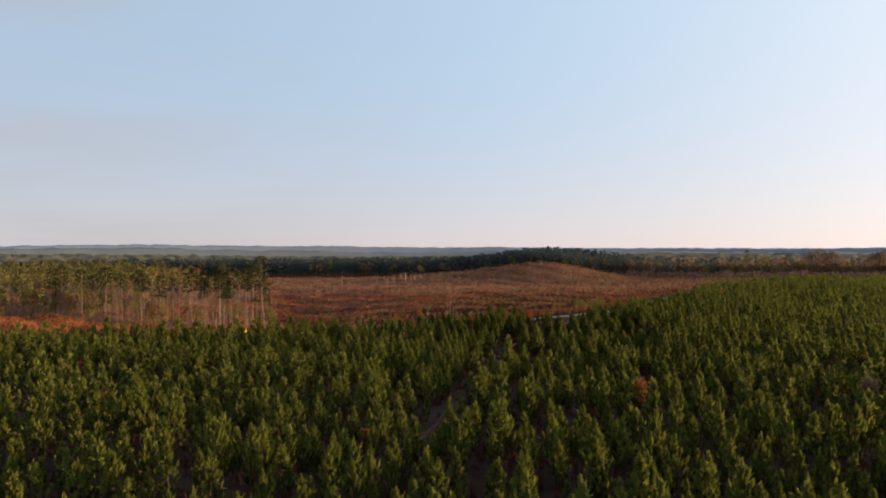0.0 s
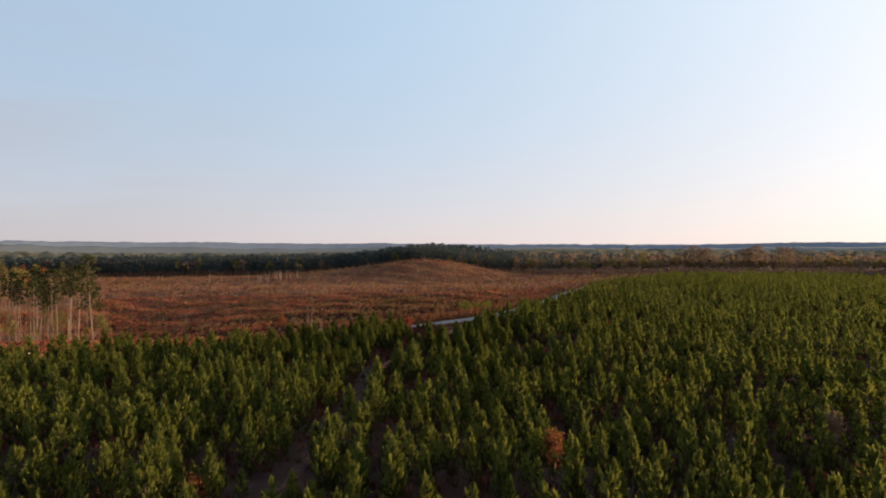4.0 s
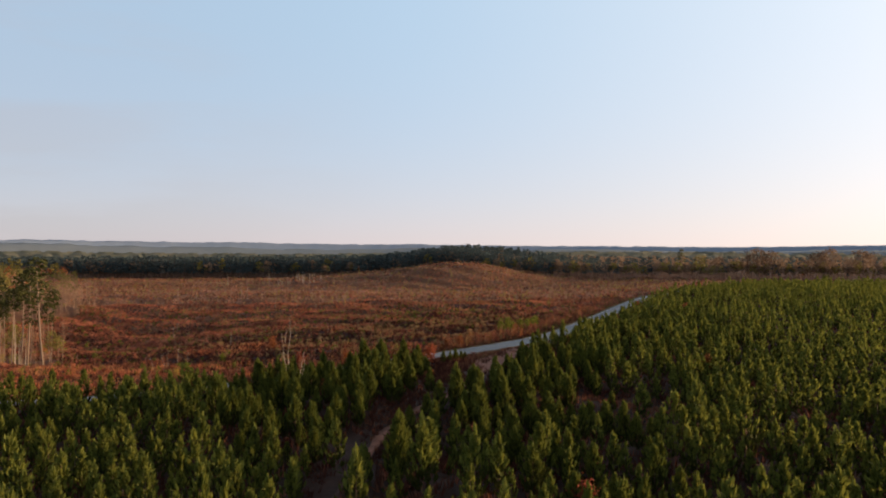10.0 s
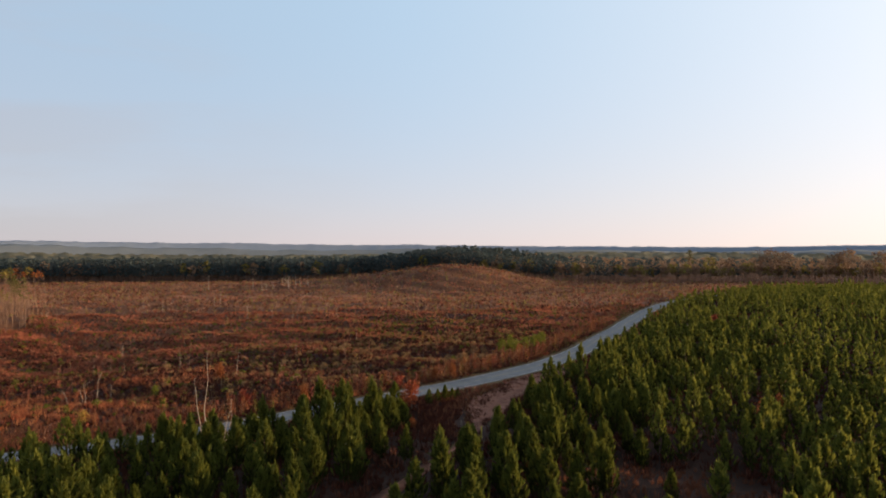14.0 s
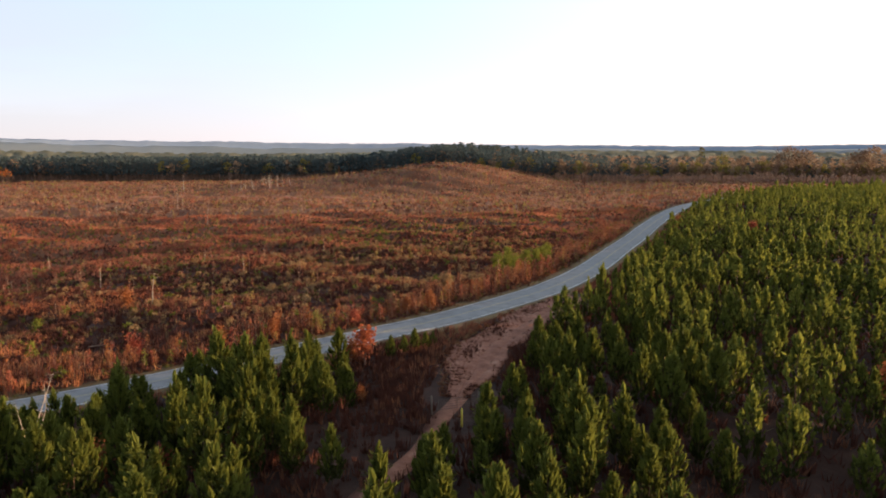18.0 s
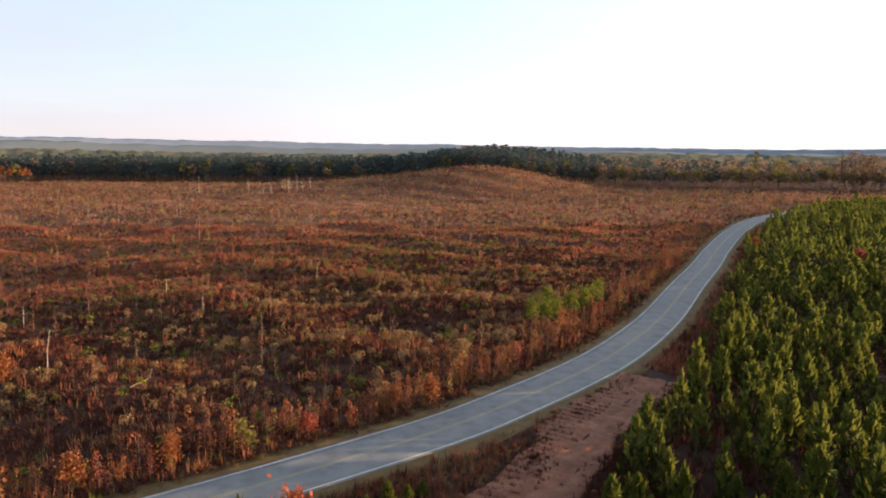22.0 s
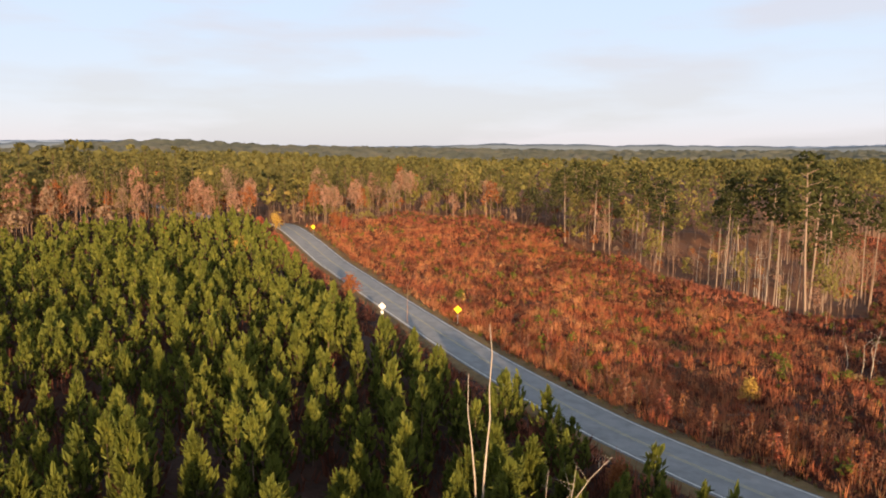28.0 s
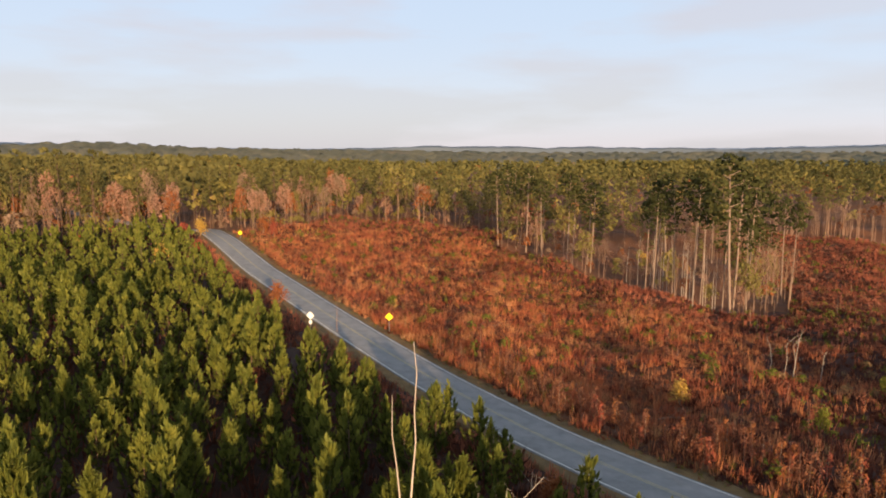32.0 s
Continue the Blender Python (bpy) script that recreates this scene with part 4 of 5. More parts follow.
for mat, label in ((M_TAN, "short tan grass on the field's side of the road"), (M_GREENBR, "short green grass on the field's side of the road"), (M_DULL, "short rust grass on the field's side of the road")):
    line = ROADLINE[(ROADLINE[:, 0] > -180) & (ROADLINE[:, 0] < 100)]
    k = r.randint(len(line), size=1300)
    d = np.gradient(line, axis=0)[k]
    d /= np.linalg.norm(d, axis=1)[:, None]
    o = 3.9 + 2.2 * r.rand(len(k)) ** .6
    x, y = line[k, 0] - d[:, 1] * o + .3 * r.normal(size=len(k)), line[k, 1] + d[:, 0] * o + .3 * r.normal(size=len(k))
    ok = from_line(x, y, ROADLINE)[0] > 3.6
    x, y = x[ok], y[ok]
    brush("verge_grass", [[tuft_of_brush(r, 9, .7, .05)] for _ in range(6)], [mat], np.stack([x, y, land(x, y) + .05], 1), .32, label, r)
verge_weeds(1800, M_DARK, .9, "dark weeds between the verge and the young pines", 7.0, 11.0)

# ---- forests ----
rf = np.random.RandomState(23)

def forest_spots(poly, line, box, gap, lo, hi):
    gx, gy = np.meshgrid(np.arange(box[0], box[1], gap), np.arange(box[2], box[3], gap))
    x, y = gx.ravel() + rf.uniform(-.5, .5, gx.size) * gap, gy.ravel() + rf.uniform(-.5, .5, gx.size) * gap
    ok = inside(x, y, poly)
    x, y = x[ok], y[ok]
    d, _ = from_line(x, y, line)
    dr, _ = from_line(x, y, ROADLINE)
    ok = (d >= lo) & (d < hi) & (dr > np.where(x < -192, 5.2, 8))
    x, y = x[ok], y[ok]
    return np.stack([x, y, ground_z(x, y)], 1)

WLINE, NLINE = edge_line(WEST), edge_line(NORTH)
PINES_LOW = [[*tall_pine(rf, False, .28 + .035 * k, 13, 17, .16, fine=.47)] for k in range(8)]
PINES_HIGH = [[*tall_pine(rf, False, .58, 8, 9, .12, fine=.8)] for _ in range(6)]
PINES_TOP = [[*tall_pine(rf, False, .5, 6, 9, .24, fine=.8)] for _ in range(8)]
PINES_FAR = [[*tall_pine(rf, False, .3, 7, 6, .17)] for _ in range(8)]
PINES_WIDE = [[*tall_pine(rf, False, .45, 7, 5, .55)] for _ in range(8)]
LEAF_LOW = [[*broadleaf(rf, False, True, 7, 1.0, 14)] for _ in range(6)]
LEAF_WIDE = [[*broadleaf(rf, False, True, 5, 2.2)] for _ in range(6)]
CLUMP = [(-175, 236), (-90, 236), (-90, 330), (-175, 330)]
LEAF_TOP = [[*broadleaf(rf, False, True, 4, 1.3)] for _ in range(6)]
BARE_LOW = [[*broadleaf(rf, False, False)] for _ in range(5)]

def stand(name, shapes, mats, spots, lo, hi, label):
    if len(spots):
        h = rf.uniform(lo, hi, len(spots)) * (1 - .3 * bell(spots[:, 0], spots[:, 1], -235, 330, 90, 70)) * (1 - .2 * step(80, 180, spots[:, 0]) * (spots[:, 1] > 560)) * (1 - .27 * step(165, 205, spots[:, 1]) * (spots[:, 1] < 540))
        scatter_stuff(name, shapes, mats, spots, h, label, "forest", rf)

def share(spots, *parts):
    k = rf.choice(len(parts), size=len(spots), p=np.array(parts) / sum(parts))
    return [spots[k == n] for n in range(len(parts))]

for poly, line, box, tag in ((WEST_POLY, WLINE, (-1000, -60, -300, 880), "west"), (NORTH_POLY, NLINE, (-800, 800, 560, 1350), "north")):
    for gap, lo, hi in ((5.2, 9, 42), (8.2, 42, 190), (17, 190, 700)):
        sp = forest_spots(poly, line, box, gap, lo, hi)
        lone = inside(sp[:, 0], sp[:, 1], CLUMP)
        sp = sp[~lone | (rf.rand(len(sp)) < .3)]
        a, b, c, d = share(sp, 37, 30, 5, 26) if tag == "west" else share(sp, 88, 5, 0.5, 6)
        if tag == "west":
            open_stand = inside(b[:, 0], b[:, 1], CLUMP) & (np.arange(len(b)) % 5 > 0)
            b, d = b[~open_stand], np.concatenate([d, b[open_stand]])
        if tag == "west" and lo < 40:
            thin = (a[:, 1] > 330) & (rf.rand(len(a)) < .88)
            a, d = a[~thin], np.concatenate([d, a[thin][::2]])
            b = b[(b[:, 1] < 330) | (np.arange(len(b)) % 4 == 0)]
            c = c[~inside(c[:, 0], c[:, 1], CLUMP)]
        if tag == "west" and lo < 40:
            back = a[:, 1] > 300
            stand("pine_forest", PINES_HIGH, [M_BARK, M_NEEDLE_T], a[back], 16, 21, "tall thin-crowned pines behind the cleared field")
            a = a[~back]
        if tag == "north":
            east = rf.rand(len(a)) < .9 * step(30, 230, a[:, 0])
            drop = a[east]
            a, b, d = a[~east], np.concatenate([b, drop[::2]]), np.concatenate([d, drop[1::2]])
        # north stands take the needles that carry haze in their colour
        stand("pine_forest", PINES_LOW if lo < 40 and tag == "west" else PINES_FAR if lo < 40 else PINES_TOP if lo < 150 else PINES_WIDE, [M_BARK, M_NEEDLE_T if tag == "west" else M_NEEDLE_HAZED], a, *((12.5, 23) if tag == "west" and lo < 100 else (18, 23) if lo < 100 else (14, 19)), "olive green mature pine forest")
        stand("autumn_forest", LEAF_LOW if lo < 40 else LEAF_TOP if lo < 150 else LEAF_WIDE, [M_TWIG, M_OLIVE if tag == "west" else M_BROWN], b, *((11, 17) if tag == "west" else (14, 21)), "olive and yellow-brown autumn woods")
        stand("autumn_forest", LEAF_LOW if lo < 40 else LEAF_TOP if lo < 150 else LEAF_WIDE, [M_TWIG, M_ORANGE], c, 10, 15, "orange autumn trees among the pines")
        stand("bare_forest", BARE_LOW, [M_TWIG], d if lo < 150 else d[::4], 10, 15, "grey leafless trees among the pines")

# edge trees, each a thing
def tree_thing(name, shape, mats, label, category, group):
    root = new(name)
    tagged(root, label, category, group)
    for n, (V, F), m in zip(("trunk", "crown"), shape, mats):
        part(n, fast_mesh(n, V, F, [m]), root)
    return root

KIND = {}
for k in range(5):
    KIND["pine", k] = tree_thing("pine_tree", tall_pine(rf, True, .34 + .06 * k, 15, 30, .15), [M_BARK, M_NEEDLE_T], "mature loblolly pine with a bare bole at the forest edge", "pine tree", "pines at the forest edge")
    KIND["clump", k] = tree_thing("pine_tree", tall_pine(rf, True, .56 + .04 * k, 15, 24, .145, .85), [M_PLATEBARK, M_CLUMP], "tall loblolly pine with a long bare bole", "pine tree", "tall pines in a clump")
    KIND["bare", k] = tree_thing("bare_tree", broadleaf(rf, True, False), [M_TWIG], "leafless grey-brown tree at the forest edge", "bare tree", "bare trees at the forest edge")
for k, (m, w) in enumerate(((M_ORANGE, "orange"), (M_RED, "red"), (M_OLIVE, "olive-yellow"), (M_YEL, "yellow"), (M_BROWN, "brown"), (M_PINK, "pinkish-brown"))):
    KIND[w, 0] = tree_thing("autumn_tree", broadleaf(rf, True), [M_TWIG, m], f"{w} autumn broadleaf tree at the forest edge", "autumn tree", "autumn trees at the forest edge")
used = set()

def plant(key, x, y, h, stretch=1.0):
    src = KIND[key]
    z = float(ground_z(x, y)[0])
    m = pose(x, y, z, 0, 0, rf.rand() * 360)
    ob = src if key not in used else copy_thing(src, m)
    used.add(key)
    ob.matrix_basis = m @ Matrix.Diagonal((h * stretch, h * stretch, h, 1))
    return ob

edge = forest_spots(WEST_POLY, WLINE, (-240, -60, 70, 470), 4.4, 0, 9)
for x, y, _ in edge[rf.permutation(len(edge))][:300]:
    u = rf.rand()
    clump = -160 < x and 240 < y < 320
    if clump:
        key = ("clump", rf.randint(5)) if u < .2 else ("bare", rf.randint(5)) if u < .5 else ("olive-yellow", 0) if u < .56 else None
        if key is None:
            continue
    else:
        key = ("pine", rf.randint(4)) if u < (.36 if y < 330 else .10) else ("bare", rf.randint(5)) if u < (.62 if y < 330 else .97) else (("orange", "red", "olive-yellow", "pinkish-brown", "brown")[rf.choice(5, p=[.05, .02, .38, .3, .25])], 0)
    h = (rf.uniform(17, 25) if clump else (rf.uniform(18, 23) if y < 150 else rf.uniform(13, 20))) if key[0] in ("pine", "clump") else rf.uniform(12, 19) if y < 215 else rf.uniform(8, 15)
    plant(key, x, y, h, 1.0 if key[0] in ("pine", "clump") else .55 if y < 215 else .85)
for x, y, h in ((-104, 276, 30.5), (-112, 282, 29.5), (-119, 277, 27), (-125, 281, 27.5), (-131, 275, 25), (-118, 289, 27), (-138, 282, 26)):
    plant(("clump", rf.randint(5)), x, y, h, 1.2)
for n, (x, y, h) in enumerate(((-186, 258, 20), (-178, 255, 21), (-165, 248, 20), (-160, 254, 22), (-149, 261, 22), (-144, 265, 21.5), (-153, 268, 22), (-170, 262, 20))):
    plant(("clump", n % 5), x, y, h, 1.3)

sp = forest_spots(WEST_POLY, WLINE, (-260, -60, 60, 480), 3.4, 0, 26)
u1, u2, u3, u4, u5 = share(sp, 20, 10, 2, 30, 38)
u1, u2, u3, u4 = (u[(u[:, 1] < 300) | (np.arange(len(u)) % 6 == 0)] for u in (u1, u2, u3, u4))
u4 = u4[~inside(u4[:, 0], u4[:, 1], CLUMP) | (np.arange(len(u4)) % 3 == 0)]
for mats, u, label in (([M_TWIG, M_BROWN], u1[::3], "brown undergrowth under the forest edge"), ([M_TWIG, M_ORANGE], u1[1::3], "orange undergrowth under the forest edge"), ([M_TWIG, M_PINK], u2[::2], "pinkish-brown undergrowth under the forest edge"), ([M_TWIG, M_YEL], u3[::2], "yellow undergrowth under the forest edge"), ([M_TWIG, M_OLIVE], u4, "olive undergrowth under the forest edge")):
    stand("undergrowth", LEAF_LOW, mats, u, 3.5, 8.5, label)
stand("undergrowth", BARE_LOW, [M_TWIG], u5, 5, 12, "bare pinkish-grey undergrowth under the forest edge")

edge = forest_spots(NORTH_POLY, NLINE, (-400, 520, 560, 880), 4.2, 0, 9)
east = rf.rand(len(edge)) < .95 * step(30, 230, edge[:, 0])
a, b, c = share(edge[~east], 82, 10, 8)
a2, b2, c2 = share(edge[east], 9, 54, 37)
a, b, c = np.concatenate([a, a2]), np.concatenate([b, b2]), np.concatenate([c, c2])
stand("pine_forest", PINES_FAR, [M_BARK, M_NEEDLE_HAZED], a, 20, 26, "pine treeline beyond the cleared field, haze tinting its needles")
stand("autumn_forest", LEAF_LOW, [M_TWIG, M_OLIVE], b[::2], 15, 22, "brown and olive woods beyond the cleared field")
stand("autumn_forest", LEAF_LOW, [M_TWIG, M_BROWN], b[1::2], 14, 20, "tan-brown woods beyond the cleared field")
stand("bare_forest", BARE_LOW, [M_TWIG], c, 12, 18, "bare trees beyond the cleared field")

# ---- distant ridges ----
def ridge(name, R, base, profile, colours, label, seed, depth=160):
    """A wooded rise far off: a strip round the horizon, rough with treetops."""
    r = np.random.RandomState(seed)
    az = np.radians(np.arange(-175, 80, 57.3 * 7 / R))
    n = len(az)
    wob = sum(np.sin(az * f + p) * s for f, p, s in ((9, 1, .35), (23, 2, .22), (51, 4, .12)))
    top = profile(np.degrees(az)) + wob * 7
    def rough(size, every):
        k = np.arange(n)
        return np.interp(k, k[::every], r.rand(len(k[::every]))) * size
    rows = [(R - depth, np.full(n, base)), (R - depth * .5, base + (top - base) * .6 + rough(4, 9)), (R - 30, top - 4 + rough(4, 6)), (R, top + rough(4, 5) + rough(2, 2)), (R + 60, np.full(n, base))]
    V = np.stack([np.stack([rad * np.sin(az), 200 + rad * np.cos(az), z], 1) for rad, z in rows], 1).reshape(-1, 3)
    w = len(rows)
    i, j = np.meshgrid(np.arange(w - 1), np.arange(n - 1))
    k = (j * w + i).ravel()
    # the blue-grey colours passed in hold the haze in front of the ridge
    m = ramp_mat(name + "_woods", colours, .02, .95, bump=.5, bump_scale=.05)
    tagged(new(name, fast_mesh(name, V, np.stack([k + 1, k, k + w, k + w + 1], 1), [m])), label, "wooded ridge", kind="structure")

def prof_far(a):
    return 42 + 26 * np.exp(-((a + 26) / 26) ** 2) + 18 * np.exp(-((a + 110) / 9) ** 2) + 6 * np.exp(-((a - 40) / 20) ** 2)

# haze is painted: the farther the ridge, the bluer its base colour
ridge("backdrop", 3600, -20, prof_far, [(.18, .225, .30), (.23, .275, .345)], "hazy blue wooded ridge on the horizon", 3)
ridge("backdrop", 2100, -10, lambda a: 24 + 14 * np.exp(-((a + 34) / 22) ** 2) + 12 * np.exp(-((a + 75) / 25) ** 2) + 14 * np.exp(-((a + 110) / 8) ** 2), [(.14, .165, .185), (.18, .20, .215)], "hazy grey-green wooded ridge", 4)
def near_top(a):
    return 14 + 3 * np.sin(a / 9) + 8 * np.exp(-((a + 85) / 38) ** 2) + 13 * np.exp(-((a + 106) / 7) ** 2)

def wooded_rise(inner, outer, base, label):
    """Forest canopy far off: a sheet of treetops that climbs to a low crest."""
    r = np.random.RandomState(5)
    az = np.radians(np.arange(-172, 79, .36))
    rad = np.arange(inner, outer, 10.0)
    A, R = np.meshgrid(az, rad)
    A = A + r.normal(size=A.shape) * .0016
    u = (R - inner) / (outer - inner)
    top = near_top(np.degrees(A))
    z = base + (top - base) * np.interp(u, [0, .25, .6, .9, .97, 1], [0, .25, .66, .98, 1, .2]) + 9.5 * r.rand(*A.shape) ** 1.4 * (u < .99) * np.clip(u * 3, .1, 1)
    V = np.stack([R * np.sin(A), 200 + R * np.cos(A), z], -1).reshape(-1, 3)
    n = len(az)
    i, j = np.meshgrid(np.arange(n - 1), np.arange(len(rad) - 1))
    k = (j * n + i).ravel()
    tagged(new("backdrop", fast_mesh("backdrop", V, np.stack([k, k + n, k + n + 1, k + 1], 1), [M_CANOPY])), label, "wooded rise", kind="structure")
wooded_rise(930, 1460, 0, "hazy olive canopy of mixed forest on a low rise")

# ---- single things ----
M_MAPLE = ramp_mat("maple_leaves", [(.22, .052, .026), (.35, .098, .045), (.45, .175, .085)], .4, .8, "island", leaf=.4)
rt = np.random.RandomState(77)

def gz(x, y):
    return float(ground_z(x, y)[0])

def box_mesh(name, size, mat, bevel=.006):
    bm = bmesh.new()
    bmesh.ops.create_cube(bm, size=1.0, matrix=Matrix.Diagonal((*size, 1)))
    if bevel:
        bmesh.ops.bevel(bm, geom=bm.edges[:], offset=bevel, segments=1, affect="EDGES")
    me = bpy.data.meshes.new(name)
    bm.to_mesh(me)
    bm.free()
    me.materials.append(mat)
    return me

def tube_mesh(name, points, radii, mat, sides=8):
    V, F = Shape().tube(points, radii, sides).arrays()
    return fast_mesh(name, V, F, [mat])

def plate_mesh(name, side, thick, mat, corner=.05):
    """A square plate on its corner, with rounded corners."""
    bm = bmesh.new()
    ring = []
    for k in range(4):
        for s in range(4):
            t = radians(90 * k + 22.5 * s + 11.25)
            c = (side / 2 - corner)
            p = Vector((c * (1 if k in (0, 3) else -1), 0, c * (1 if k in (0, 1) else -1))) + Vector((math.cos(t) * corner, 0, math.sin(t) * corner))
            ring.append(Matrix.Rotation(radians(45), 3, "Y") @ p)
    front = [bm.verts.new(p + Vector((0, -thick / 2, 0))) for p in ring]
    back = [bm.verts.new(p + Vector((0, thick / 2, 0))) for p in ring]
    bm.faces.new(front)
    bm.faces.new(back[::-1])
    for k in range(len(ring)):
        bm.faces.new((front[k - 1], back[k - 1], back[k], front[k]))
    bmesh.ops.recalc_face_normals(bm, faces=bm.faces[:])
    me = bpy.data.meshes.new(name)
    bm.to_mesh(me)
    bm.free()
    me.materials.append(mat)
    return me

def road_sign(x, y, turn, face, label, plaque=None, height=2.2):
    root = tagged(new("road_sign"), label, "road sign")
    root.matrix_basis = pose(x, y, gz(x, y), 0, 0, turn)
    part("post", box_mesh("post", (.06, .05, height + .7), M_METAL), root, "galvanised steel post").location = (0, .05, (height + .7) / 2 - .2)
    p = part("panel", plate_mesh("panel", .84, .012, face), root)
    p.location = (0, 0, height)
    if plaque:
        q = part("plaque", box_mesh("plaque", (.46, .012, .46), face), root)
        q.location = (0, 0, height - .92)
    for k in (-.2, .2):
        b = part("bolt", tube_mesh("bolt", [(0, 0, 0), (0, -.012, 0)], [.018, .015], M_METAL, 6), p)
        b.location = (0, -.006, k)
    return root

road_sign(-84.7, 208.6, 72, M_SIGNY, "yellow diamond warning sign on a steel post by the road")
road_sign(-83.8, 197.6, 68, M_SIGNB, "silver-white diamond sign with a small plaque below", plaque=True, height=2.4)
road_sign(-168, 182, 70, M_SIGNY, height=2.0, label="yellow diamond warning sign where the road meets the forest")

def gate():
    """A tubular farm gate across the track."""
    root = tagged(new("farm_gate"), "closed grey tubular steel farm gate across the clay track", "gate")
    root.matrix_basis = pose(10.9, 215.2, gz(12.3, 215.6), 0, 0, 21)
    for k in range(5):
        part("rail", tube_mesh("rail", [(0, 0, .30 + .22 * k), (3.6, 0, .30 + .22 * k)], [.02, .02], M_GATE), root)
    for k in (0, 1.8, 3.6):
        part("upright", tube_mesh("upright", [(k, 0, .26), (k, 0, 1.22)], [.026, .026], M_GATE), root)
    for k in (.35, 1.05):
        part("hinge", tube_mesh("hinge", [(-.25, 0, k), (0, 0, k)], [.02, .02], M_GATE), root)
gate()

def post(x, y, h, mat, label):
    root = tagged(new("gate_post"), label, "post", "posts of the gate")
    root.matrix_basis = pose(x, y, gz(x, y))
    part("shaft", tube_mesh("shaft", [(0, 0, -.3), (.01, 0, h * .5), (.0, .01, h)], [.09, .085, .08], mat), root)
    part("cap", tube_mesh("cap", [(0, .01, h), (0, .01, h + .05)], [.08, .03], mat), root)
post(10.3, 215.0, 1.7, M_POSTWOOD, "weathered wooden gate post")
post(14.6, 216.7, 1.6, M_POSTWOOD, "weathered wooden gate post")
post(12.9, 212.2, 1.6, M_YPOST, "yellow-painted steel post in front of the gate")

def bush(x, y, h, mat, label, category="bush", stretch=1.0, flakes=70, size=.035, name="bush"):
    root = tagged(new(name), label, category)
    root.matrix_basis = pose(x, y, gz(x, y), 0, 0, rt.rand() * 360) @ Matrix.Diagonal((h * stretch, h * stretch, h, 1))
    w, l = leafy_bush(rt, flakes, size)
    part("stem", fast_mesh("stem", *w, [M_TWIG]), root)
    part("foliage", fast_mesh("foliage", *l, [mat]), root)
    return root

